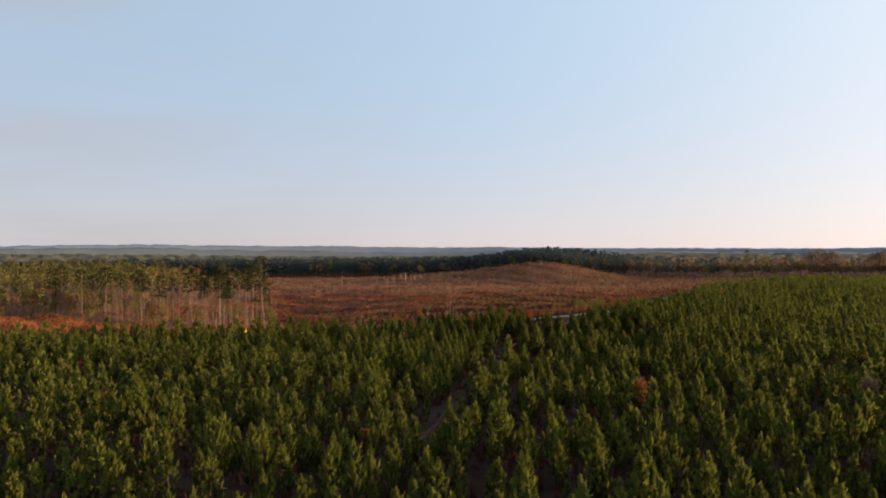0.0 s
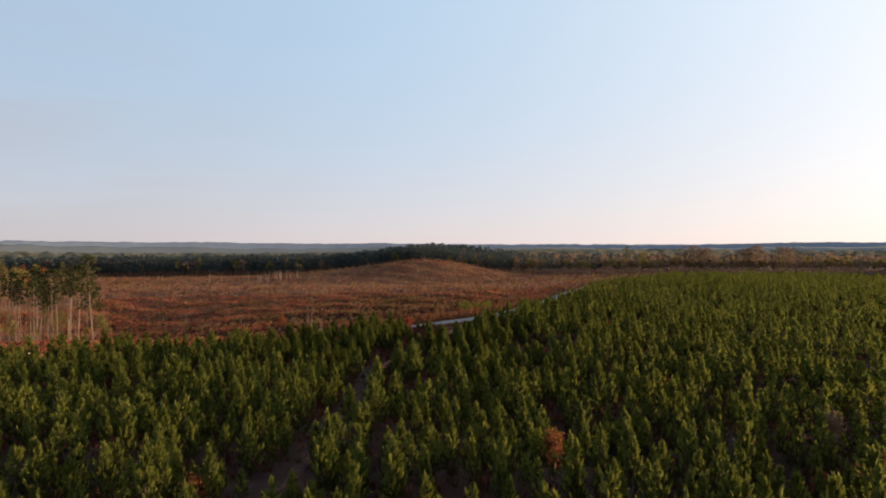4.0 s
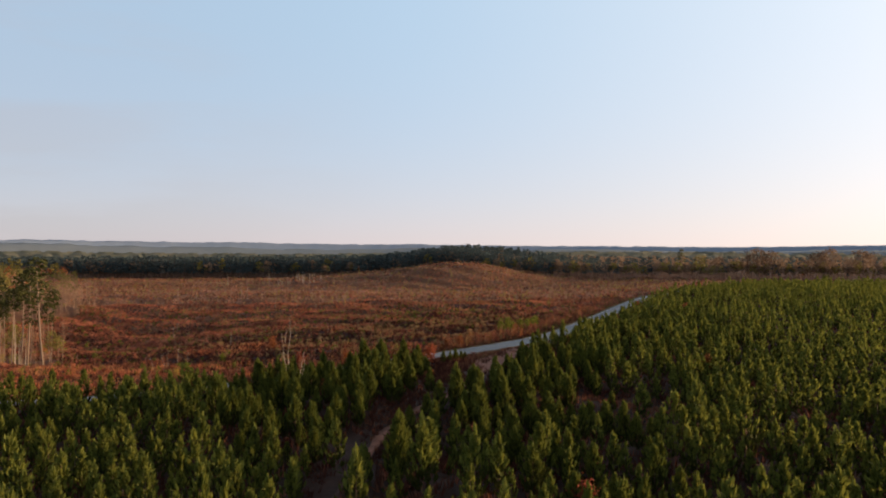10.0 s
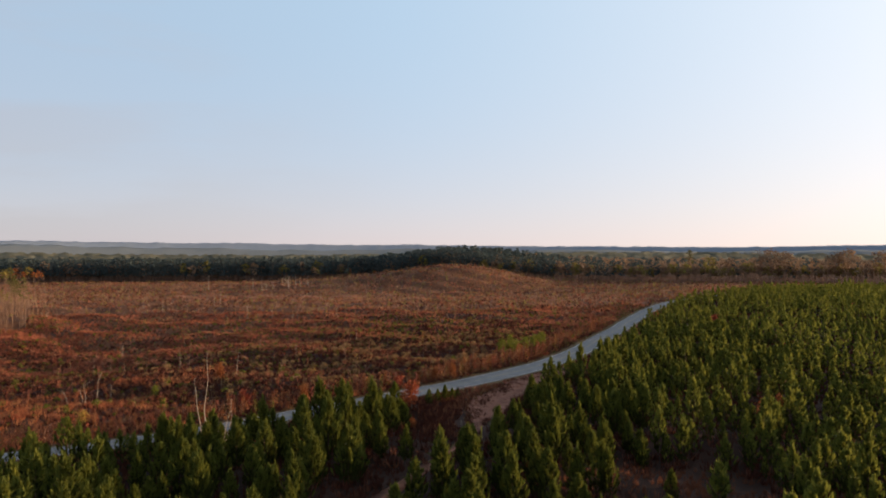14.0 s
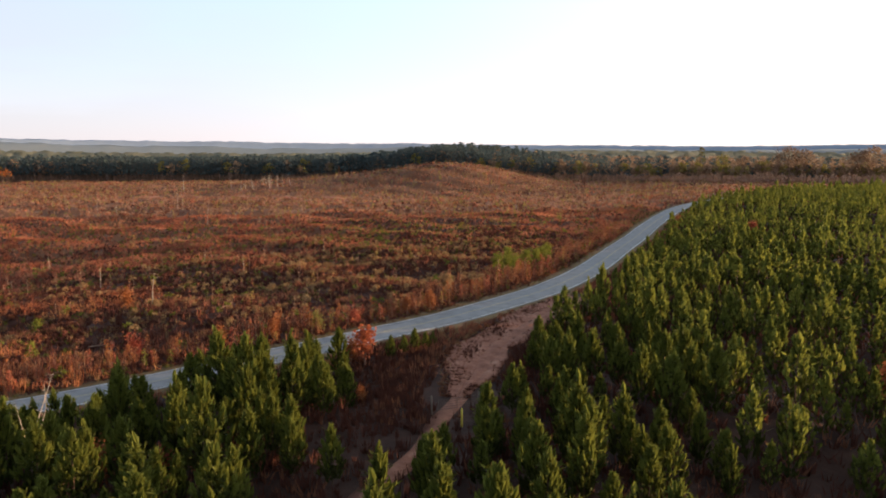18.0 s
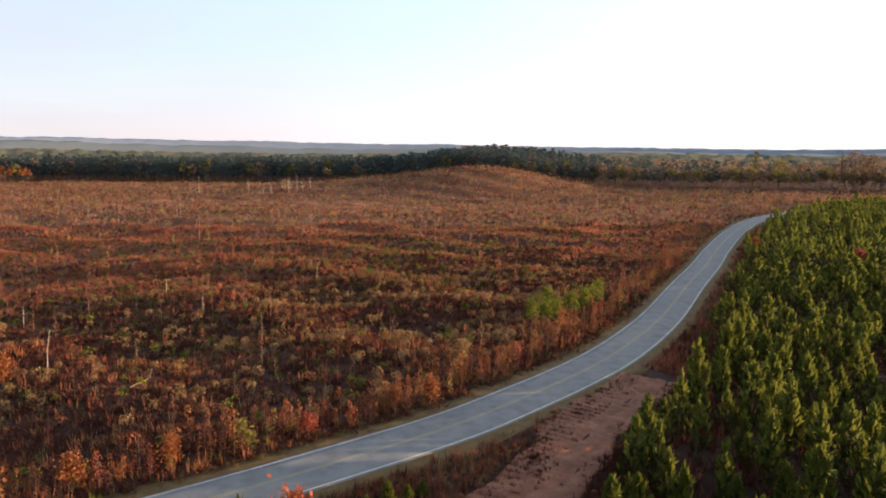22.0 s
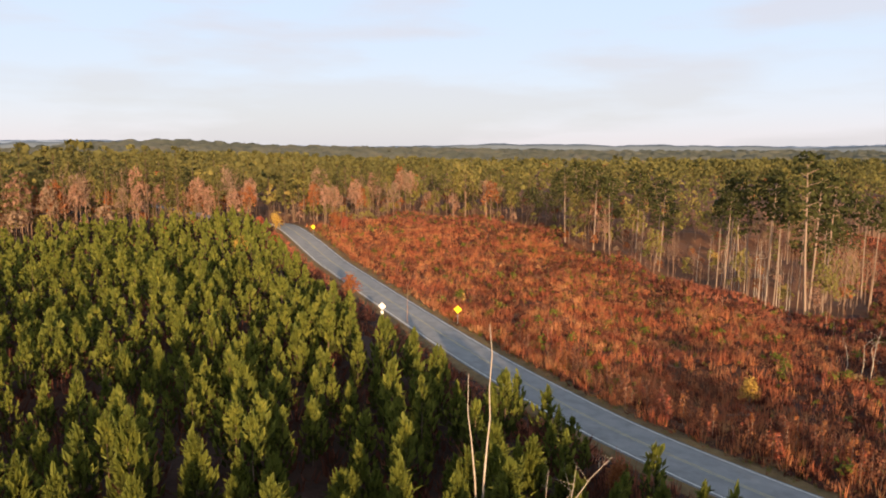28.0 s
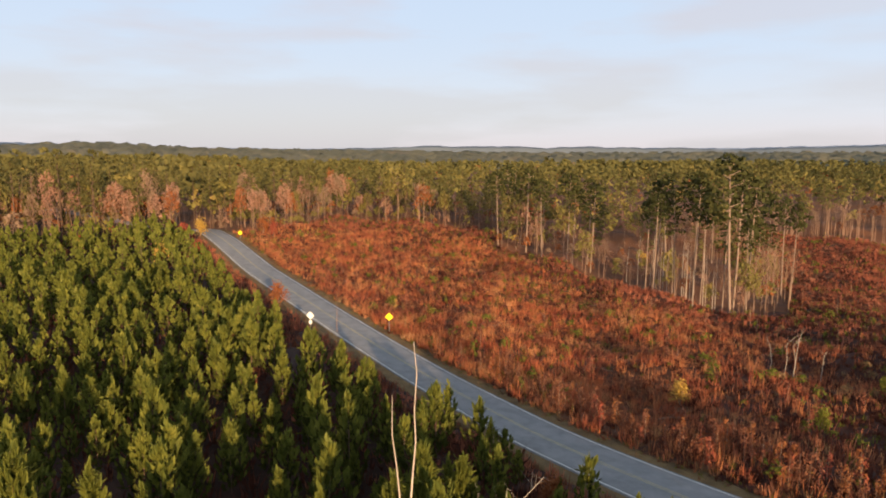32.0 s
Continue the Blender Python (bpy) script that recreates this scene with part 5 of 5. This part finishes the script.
for x, y, h, mat, label in (
    (2.9, 229.4, 4.6, M_MAPLE, "red-orange maple sapling at the edge of the clay track"),
    (1.2, 230.4, 3.2, M_ORANGE, "orange-leaved sapling beside the red maple"),
    (3.5, 220.5, 2.0, M_ORANGE, "small orange bush among the young pines"),
    (-16, 238.6, 3.4, M_ORANGE, "golden orange sapling by the roadside"),
    (-52, 235, 3.0, M_YEL, "yellow-leaved bush in the rust-red grass"),
    (12.4, 267.6, 3.6, M_TAN, "tan-yellow bushy tree by the roadside"),
    (-42, 243.6, 2.6, M_LIME, "bright green leafy sapling in the field"),
    (-41, 241, 1.4, M_GREENBR, "bright green leafy sapling in the field"),
    (-49, 257.5, 2.8, M_LIME, "round green bush in the dark brush"),
    (22.5, 290, 3.9, M_LIME, "green roadside thicket bush"),
    (24.5, 292, 4.3, M_LIME, "green roadside thicket bush"),
    (26.5, 293.5, 3.9, M_LIME, "green roadside thicket bush"),
    (25.5, 298.5, 4.1, M_LIME, "green roadside thicket bush"),
    (29, 298, 4.4, M_LIME, "green roadside thicket bush"),
    (31.6, 301.3, 4.1, M_LIME, "green roadside thicket bush"),
    (33.5, 304.5, 4.3, M_LIME, "green roadside thicket bush"),
    (35, 308, 3.9, M_LIME, "green roadside thicket bush"),
    (-38.4, 263.5, 3.8, M_ORANGE, "orange-red sapling in the cleared field"),
    (-.4, 247.6, 2.8, M_RED, "deep red sapling by the roadside"),
    (-10, 242.3, 3.0, M_ORANGE, "orange sapling by the roadside"),
    (-25.5, 236.6, 3.2, M_RED, "dark red sumac by the roadside"),
    (-5, 244.9, 3.0, M_OLIVE, "yellow-green sapling by the roadside"),
    (9.6, 255.4, 3.2, M_ORANGE, "orange sapling by the roadside"),
    (6.5, 253.5, 2.8, M_ORANGE, "orange sapling by the roadside"),
    (-100, 193.0, 4.2, M_ORANGE, "pinkish-orange sapling at the road's edge"),
    (-143, 181-5.5, 4.0, M_RED, "crimson bush at the road's edge"),
    (-137, 169, 4.5, M_YEL, "orange-yellow tree among the young pines"),
    (-30, 212.5, 2.6, M_ORANGE, "orange bush on the road's verge"),
    (58, 224, 4.5, M_ORANGE, "orange tree standing among the young pines"),
    (94, 338, 5.0, M_RED, "red-orange tree standing among the young pines"),
    (83, 364, 4.5, M_ORANGE, "orange bush beside the road bend"),
    (46, 97, 4.2, M_MAPLE, "dark red bush in a thicket among the young pines"),
    (49, 99, 4.8, M_RED, "dark red bush in a thicket among the young pines"),
    (44, 101, 3.2, M_RED, "dark red bush in a thicket among the young pines"),
    (52.5, 113, 4.4, M_BROWN, "brown-leaved bush among the young pines"),
    (42, 112, 4.0, M_RED, "dull red bush among the young pines"),
    (18.6, 150, 3.8, M_RED, "dark red bush among the young pines"),
    (45, 146, 3.6, M_RED, "dark red bush among the young pines"),
    (53.8, 219, 4.4, M_ORANGE, "rust-orange bush among the young pines"),
    (17.5, 104, 4.4, M_ORANGE, "orange bush standing among the young pines"),
    (-17, 97, 3.4, M_ORANGE, "orange-red bush beside the clay track"),
    (-19, 84, 2.8, M_RED, "red bush beside the clay track"),
    (-26, 206, 2.6, M_RED, "red bush among the young pines"),
    (-9, 203, 3.2, M_RED, "red bush among the young pines"),
    (-15, 205, 3.6, M_ORANGE, "brown-orange bush among the young pines"),
    (-101.5, 211.5, 3.2, M_GREENBR, "young green pine in the rust-red field")):
    bush(x, y, h, mat, label)

def snag(x, y, stems, label, mat=M_PALE, twigs=10, r0=.10, name="snag"):
    """A dead tree: each stem a crooked taper through its points, with broken twigs."""
    root = tagged(new(name), label, "dead tree")
    root.matrix_basis = pose(x, y, gz(x, y))
    for pts in stems:
        p = np.array([(0, 0, -.2)] + list(pts), float)
        s = Shape().tube(p, np.linspace(r0, r0 * .22, len(p)), 6)
        for _ in range(twigs):
            k = rt.randint(1, len(p) - 1) if len(p) > 2 else 0
            u = rt.rand()
            b = p[k] * (1 - u) + p[min(k + 1, len(p) - 1)] * u
            d = rt.normal(size=3) * (1, 1, .5) + (0, 0, .5)
            L = .12 * p[-1][2] * (.4 + rt.rand())
            s.tube([b, b + d * L * .5 + (0, 0, .02), b + d * L], [r0 * .22, r0 * .14, r0 * .05], 3)
        part("stem", fast_mesh("stem", *s.arrays(), [mat]), root)
    return root

snag(-20.6, 201.3, [[(.1, .05, 3), (.3, .1, 5), (.05, .3, 7), (.25, .4, 8.5), (.5, .3, 10.2), (.35, .45, 12), (.4, .3, 13.6)], [(-.1, -.2, 3), (-.15, -.3, 5), (-.5, -.45, 7), (-.55, -.65, 8.6), (-.8, -.6, 10.6)]], "tall forked bleached dead stem among the young pines", twigs=0, r0=.075)
snag(-19.3, 204.0, [[(.4, .8, 3.0), (.8, 1.6, 5.2), (.6, 1.9, 7.0)], [(-.3, .5, 3.4), (-1.1, .9, 6.0)], [(.1, 1.4, 4.0), (.3, 2.8, 6.2), (.2, 3.9, 7.2)]], "leafless branching grey tree beside the pines", twigs=9, r0=.045)
snag(-84, 201.2, [[(.1, 0, 2), (0, .1, 4), (.1, 0, 5.8)]], "thin leafless sapling on the road's verge", M_TWIG, 22, .05)
for x, y, h in ((-62, 255, 6.2), (-59, 254, 6.8), (-66, 256, 5.0), (-64, 258, 5.6), (-57.5, 256.5, 4.2)):
    snag(x, y, [[(.2 + .2 * rt.normal(), .1, h * .4), (.4 * rt.normal(), .3, h * .75), (.8 * rt.normal(), .2, h)]], "bleached dead stem standing in the cleared field", twigs=12, r0=.06)
for x, y, h in ((-93, 340, 5), (-36, 268, 5.5), (-97, 451, 9), (-104, 464, 8), (-71, 403, 9), (-30, 300, 4), (-44, 318, 3.5), (-18, 330, 4), (-60, 300, 4.5), (-135, 455, 7), (-120, 440, 6)):
    snag(x, y, [[(.1, 0, h * .5), (.3 * rt.normal(), .1, h)]], "thin grey dead stem standing in the cleared field", twigs=5, r0=.08)
snag(-170, 655, [[(0, 0, 5), (.1, 0, 12)]], "tall pale dead trunk standing alone in the field", twigs=2, r0=.28)
for k in range(14):
    x, y = -115 + rt.normal() * 9, 652 + rt.normal() * 6
    h = 6 + 5 * rt.rand()
    snag(x, y, [[(.2, 0, h * .5), (.4 * rt.normal(), .2, h)], [(-.5, .4, h * .45), (-1 + rt.normal() * .5, .6, h * .8)]], "leafless pale tree in a small far group", M_PALE, 16, .12, "bare_tree")
for k in range(20):
    x, y = -118 + 16 * rt.normal() * .8, 274.5 + 3.0 * rt.normal()
    h = 7 + 11 * rt.rand()
    snag(x, y, [[(.1 * rt.normal(), 0, h * .5), (.4 * rt.normal(), .2 * rt.normal(), h)]], "pale bare dead trunk in front of the tall pines", twigs=7, r0=.06 + .05 * rt.rand())
for k in range(120):
    t = k / 120
    x, y = -200 + 42 * t + 4 * rt.normal(), 354 + 44 * t + 4 * rt.normal()
    if k >= 60:
        t = (k - 60) / 60
        x, y = -160 - 60 * t + 5 * rt.normal(), 402 + 100 * t + 5 * rt.normal()
    h = 6 + 7 * rt.rand()
    snag(x, y, [[(.2 * rt.normal(), 0, h * .5), (.5 * rt.normal(), .3 * rt.normal(), h)]], "pale slender bare trunk at the far edge of the woods", M_TWIG, 7, .10)
for x, y, key, h, st in ((-200.5, 226.2, ("olive-yellow", 0), 18, 1.1), (-203, 223, ("olive-yellow", 0), 15, 1.0), (-195.5, 232.1, ("bare", 1), 15, 1.2), (-196, 233.5, ("orange", 0), 13, 1.0), (276, 684, ("brown", 0), 29, 1.5), (267, 686, ("bare", 2), 31, 1.5), (286, 681, ("brown", 0), 27, 1.4), (316, 664, ("brown", 0), 27, 1.5), (325, 662, ("brown", 0), 29, 1.4), (345, 648, ("brown", 0), 29, 1.6), (356, 650, ("bare", 3), 28, 1.5), (221, 720, ("pine", 1), 26, 1.3), (238, 714, ("olive-yellow", 0), 22, 1.3), (252, 708, ("brown", 0), 21, 1.3), (-101.5, 279, ("olive-yellow", 0), 9, .8), (-140, 262, ("olive-yellow", 0), 11, .9), (57, 105, ("bare", 2), 11, 1.0), (62, 112, ("brown", 0), 10, 1.0), (60, 98, ("pinkish-brown", 0), 9, 1.0), (-201, 153, ("yellow", 0), 10, 1.1), (-193, 160, ("orange", 0), 11, 1.0)):
    plant(key, x, y, h, st)

for k in range(58):
    u = k / 34 if k < 34 else (k - 34) / 24
    x, y = (-126 - 48 * u, 80 + 64 * u) if k < 34 else (-176 - 6 * u, 152 + 53 * u)
    x, y = x - 3 + 2.5 * rt.normal(), y - 2 + 2.5 * rt.normal()
    key = (("pinkish-brown", 0), ("bare", rt.randint(5)), ("brown", 0), ("pinkish-brown", 0), ("orange", 0))[k % 5]
    if from_line(x, y, ROADLINE)[0][0] > 7:
        plant(key, x, y, 10 + 6 * rt.rand(), .62)
for x, y, h, mat, label in ((-176, 171.5, 5, M_YEL, "golden bush where the road enters the woods"), (-172, 168, 4, M_RED, "crimson bush where the road enters the woods"), (-179, 187, 5, M_ORANGE, "orange bush where the road enters the woods"), (-173, 190, 4, M_RED, "red bush where the road enters the woods"), (-168, 166, 4.5, M_ORANGE, "orange bush beside the young pines"), (-160, 148, 4.5, M_RED, "red bush beside the young pines"), (-118, 122, 5, M_ORANGE, "orange bush beside the young pines"), (-60, 96, 3.8, M_ORANGE, "rust-orange bush among the young pines"), (-85, 128, 3.5, M_RED, "red-brown bush among the young pines")):
    bush(x, y, h, mat, label)

def stone(x, y, s):
    """A lump of washed-out clay or rock."""
    bm = bmesh.new()
    bmesh.ops.create_icosphere(bm, subdivisions=1, radius=s)
    for v in bm.verts:
        v.co *= .7 + .6 * rt.rand()
        v.co.z *= .6
    me = bpy.data.meshes.new("stone")
    bm.to_mesh(me)
    bm.free()
    me.materials.append(M_CLAY)
    ob = tagged(new("stone", me), "pale red clay lump on the bare ground", "stone", "clay lumps on the bare apron")
    ob.matrix_basis = pose(x, y, gz(x, y) + .06 + s * .1, 0, 0, rt.rand() * 360)
for k in range(46):
    t = rt.rand()
    x, y = 11 + 20 * t + 3.2 * rt.normal(), 222 + 38 * t + 2.0 * rt.normal()
    if from_line(x, y, ROADLINE)[0][0] > 5.5:
        stone(x, y, .12 + .3 * rt.rand() ** 2)

def patch(cx, cy, sx, sy, n, mat, h, label, blades=9, clay=3.3):
    """Weeds and grass in one patch of ground."""
    x, y = cx + sx * rt.normal(size=n), cy + sy * rt.normal(size=n)
    ok = (from_line(x, y, ROADLINE)[0] > 5) & (from_line(x, y, APRONLINE)[0] >= clay) & (from_line(x, y, TRAILLINE)[0] > .8)
    x, y = x[ok], y[ok]
    scatter_stuff("weeds", [[tuft_of_brush(rt, blades, .45, .07)] for _ in range(6)], [mat], np.stack([x, y, ground_z(x, y) + .05], 1), h * (.5 + rt.rand(len(x))), label, "weeds", rt)
patch(7, 222, 3.5, 12, 1500, M_DARK, .8, "dark brown weeds beside the track")
patch(7, 226, 3.0, 8, 260, M_DULL, .8, "rust-brown weeds beside the track")
patch(9.5, 236, 2.6, 3.2, 300, M_DULL, .7, "rust grass at the road's edge by the apron")
patch(13, 241, 3.0, 2.2, 260, M_TAN, .5, "tan grass at the road's edge by the apron")
patch(18.8, 243.5, .8, 2.0, 130, M_DARK, .4, "dark weeds on the clay apron", clay=0)
patch(15.2, 233, .6, 2.6, 130, M_DARK, .4, "dark weeds on the clay apron", clay=0)
patch(34, 190, 6, 6, 900, M_DULL, .6, "purplish brown weeds in a gap of the plantation")
patch(-1, 184, 2.2, 16, 900, M_DARK, .7, "dark weeds beside the track")
patch(-2, 190, 1.6, 14, 160, M_DULL, .8, "dull red weeds beside the track")
patch(41, 279, 4, 10, 900, M_DARK, .8, "dark weeds between the road and the pines")
patch(38, 273, 3, 8, 500, M_RUST, .8, "rust-brown weeds between the road and the pines")
patch(25, 240, 2.2, 6, 500, M_DARK, .8, "dark weeds between the clay and the pines")
patch(20, 226, 2.0, 6, 400, M_DARK, .8, "dark weeds between the clay and the pines")
patch(33, 257, 2.0, 6, 500, M_DARK, .8, "dark weeds between the clay and the pines")

def rim_weeds(n, mat, h, lo, hi, label):
    """Weeds that straddle the ragged edge of the clay."""
    k = rt.randint(len(APRONLINE), size=n)
    d = np.gradient(APRONLINE, axis=0)[k]
    d /= np.linalg.norm(d, axis=1)[:, None]
    o = (lo + (hi - lo) * rt.rand(n)) * (.32 + .68 * step(0, 11, k)) + .5 * np.sin(k * .8)
    x, y = APRONLINE[k, 0] - d[:, 1] * o, APRONLINE[k, 1] + d[:, 0] * o
    ok = from_line(x, y, ROADLINE)[0] > 4.4
    x, y = x[ok], y[ok]
    scatter_stuff("weeds", [[tuft_of_brush(rt, 9, .6, .06)] for _ in range(6)], [mat], np.stack([x, y, ground_z(x, y) + .08], 1), h * (.5 + rt.rand(len(x))), label, "weeds", rt)
rim_weeds(420, M_DARK, .35, 1.6, 4.4, "low dark weeds along the edge of the clay")
rim_weeds(320, M_DULL, .40, 2.2, 4.8, "low dull red weeds along the edge of the clay")
rim_weeds(160, M_TAN, .35, 2.2, 5.0, "low tan grass along the edge of the clay")
rim_weeds(380, M_DARK, .5, -2.7, -5.0, "low dark weeds between the clay and the pines")
rim_weeds(200, M_DULL, .45, -2.5, -4.6, "low dull red weeds between the clay and the pines")
rim_weeds(420, M_DARK, .35, .2, 3.4, "low dark weeds over the clay")
rim_weeds(260, M_DULL, .35, .6, 3.6, "low dull red weeds over the clay")

def fallen_log(x, y, length, turn):
    """A bleached stem left lying after the felling, with a few broken limbs."""
    root = tagged(new("fallen_log"), "bleached fallen log lying in the rust-red brush", "log", "fallen logs in the cleared field")
    root.matrix_basis = pose(x, y, gz(x, y) + .35, 0, 0, turn)
    p = np.array([(-length / 2, 0, 0), (-length / 6, .1, .12), (length / 6, -.05, .2), (length / 2, .1, .45)])
    part("stem", tube_mesh("stem", p, [.09, .08, .06, .03], M_TWIG, 6), root)
    for k in range(3):
        b = p[1] + (p[3] - p[1]) * rt.rand()
        part("limb", tube_mesh("limb", [b, b + (rt.normal() * .4, rt.normal() * .5, .5 + .5 * rt.rand())], [.03, .01], M_TWIG, 4), root)
for x, y, length, turn in ((-60, 226, 4, 30), (-82, 222, 5, 100), (-96, 236, 3.5, 160), (-48, 232, 3, 75), (-118, 228, 5, 20), (-70, 245, 4.5, 140), (-36, 250, 3.5, 10), (-22, 262, 2.5, 60), (-104, 250, 4, 60), (-140, 215, 5, 120), (-66, 233, 3, 15)):
    fallen_log(x, y, length, turn)
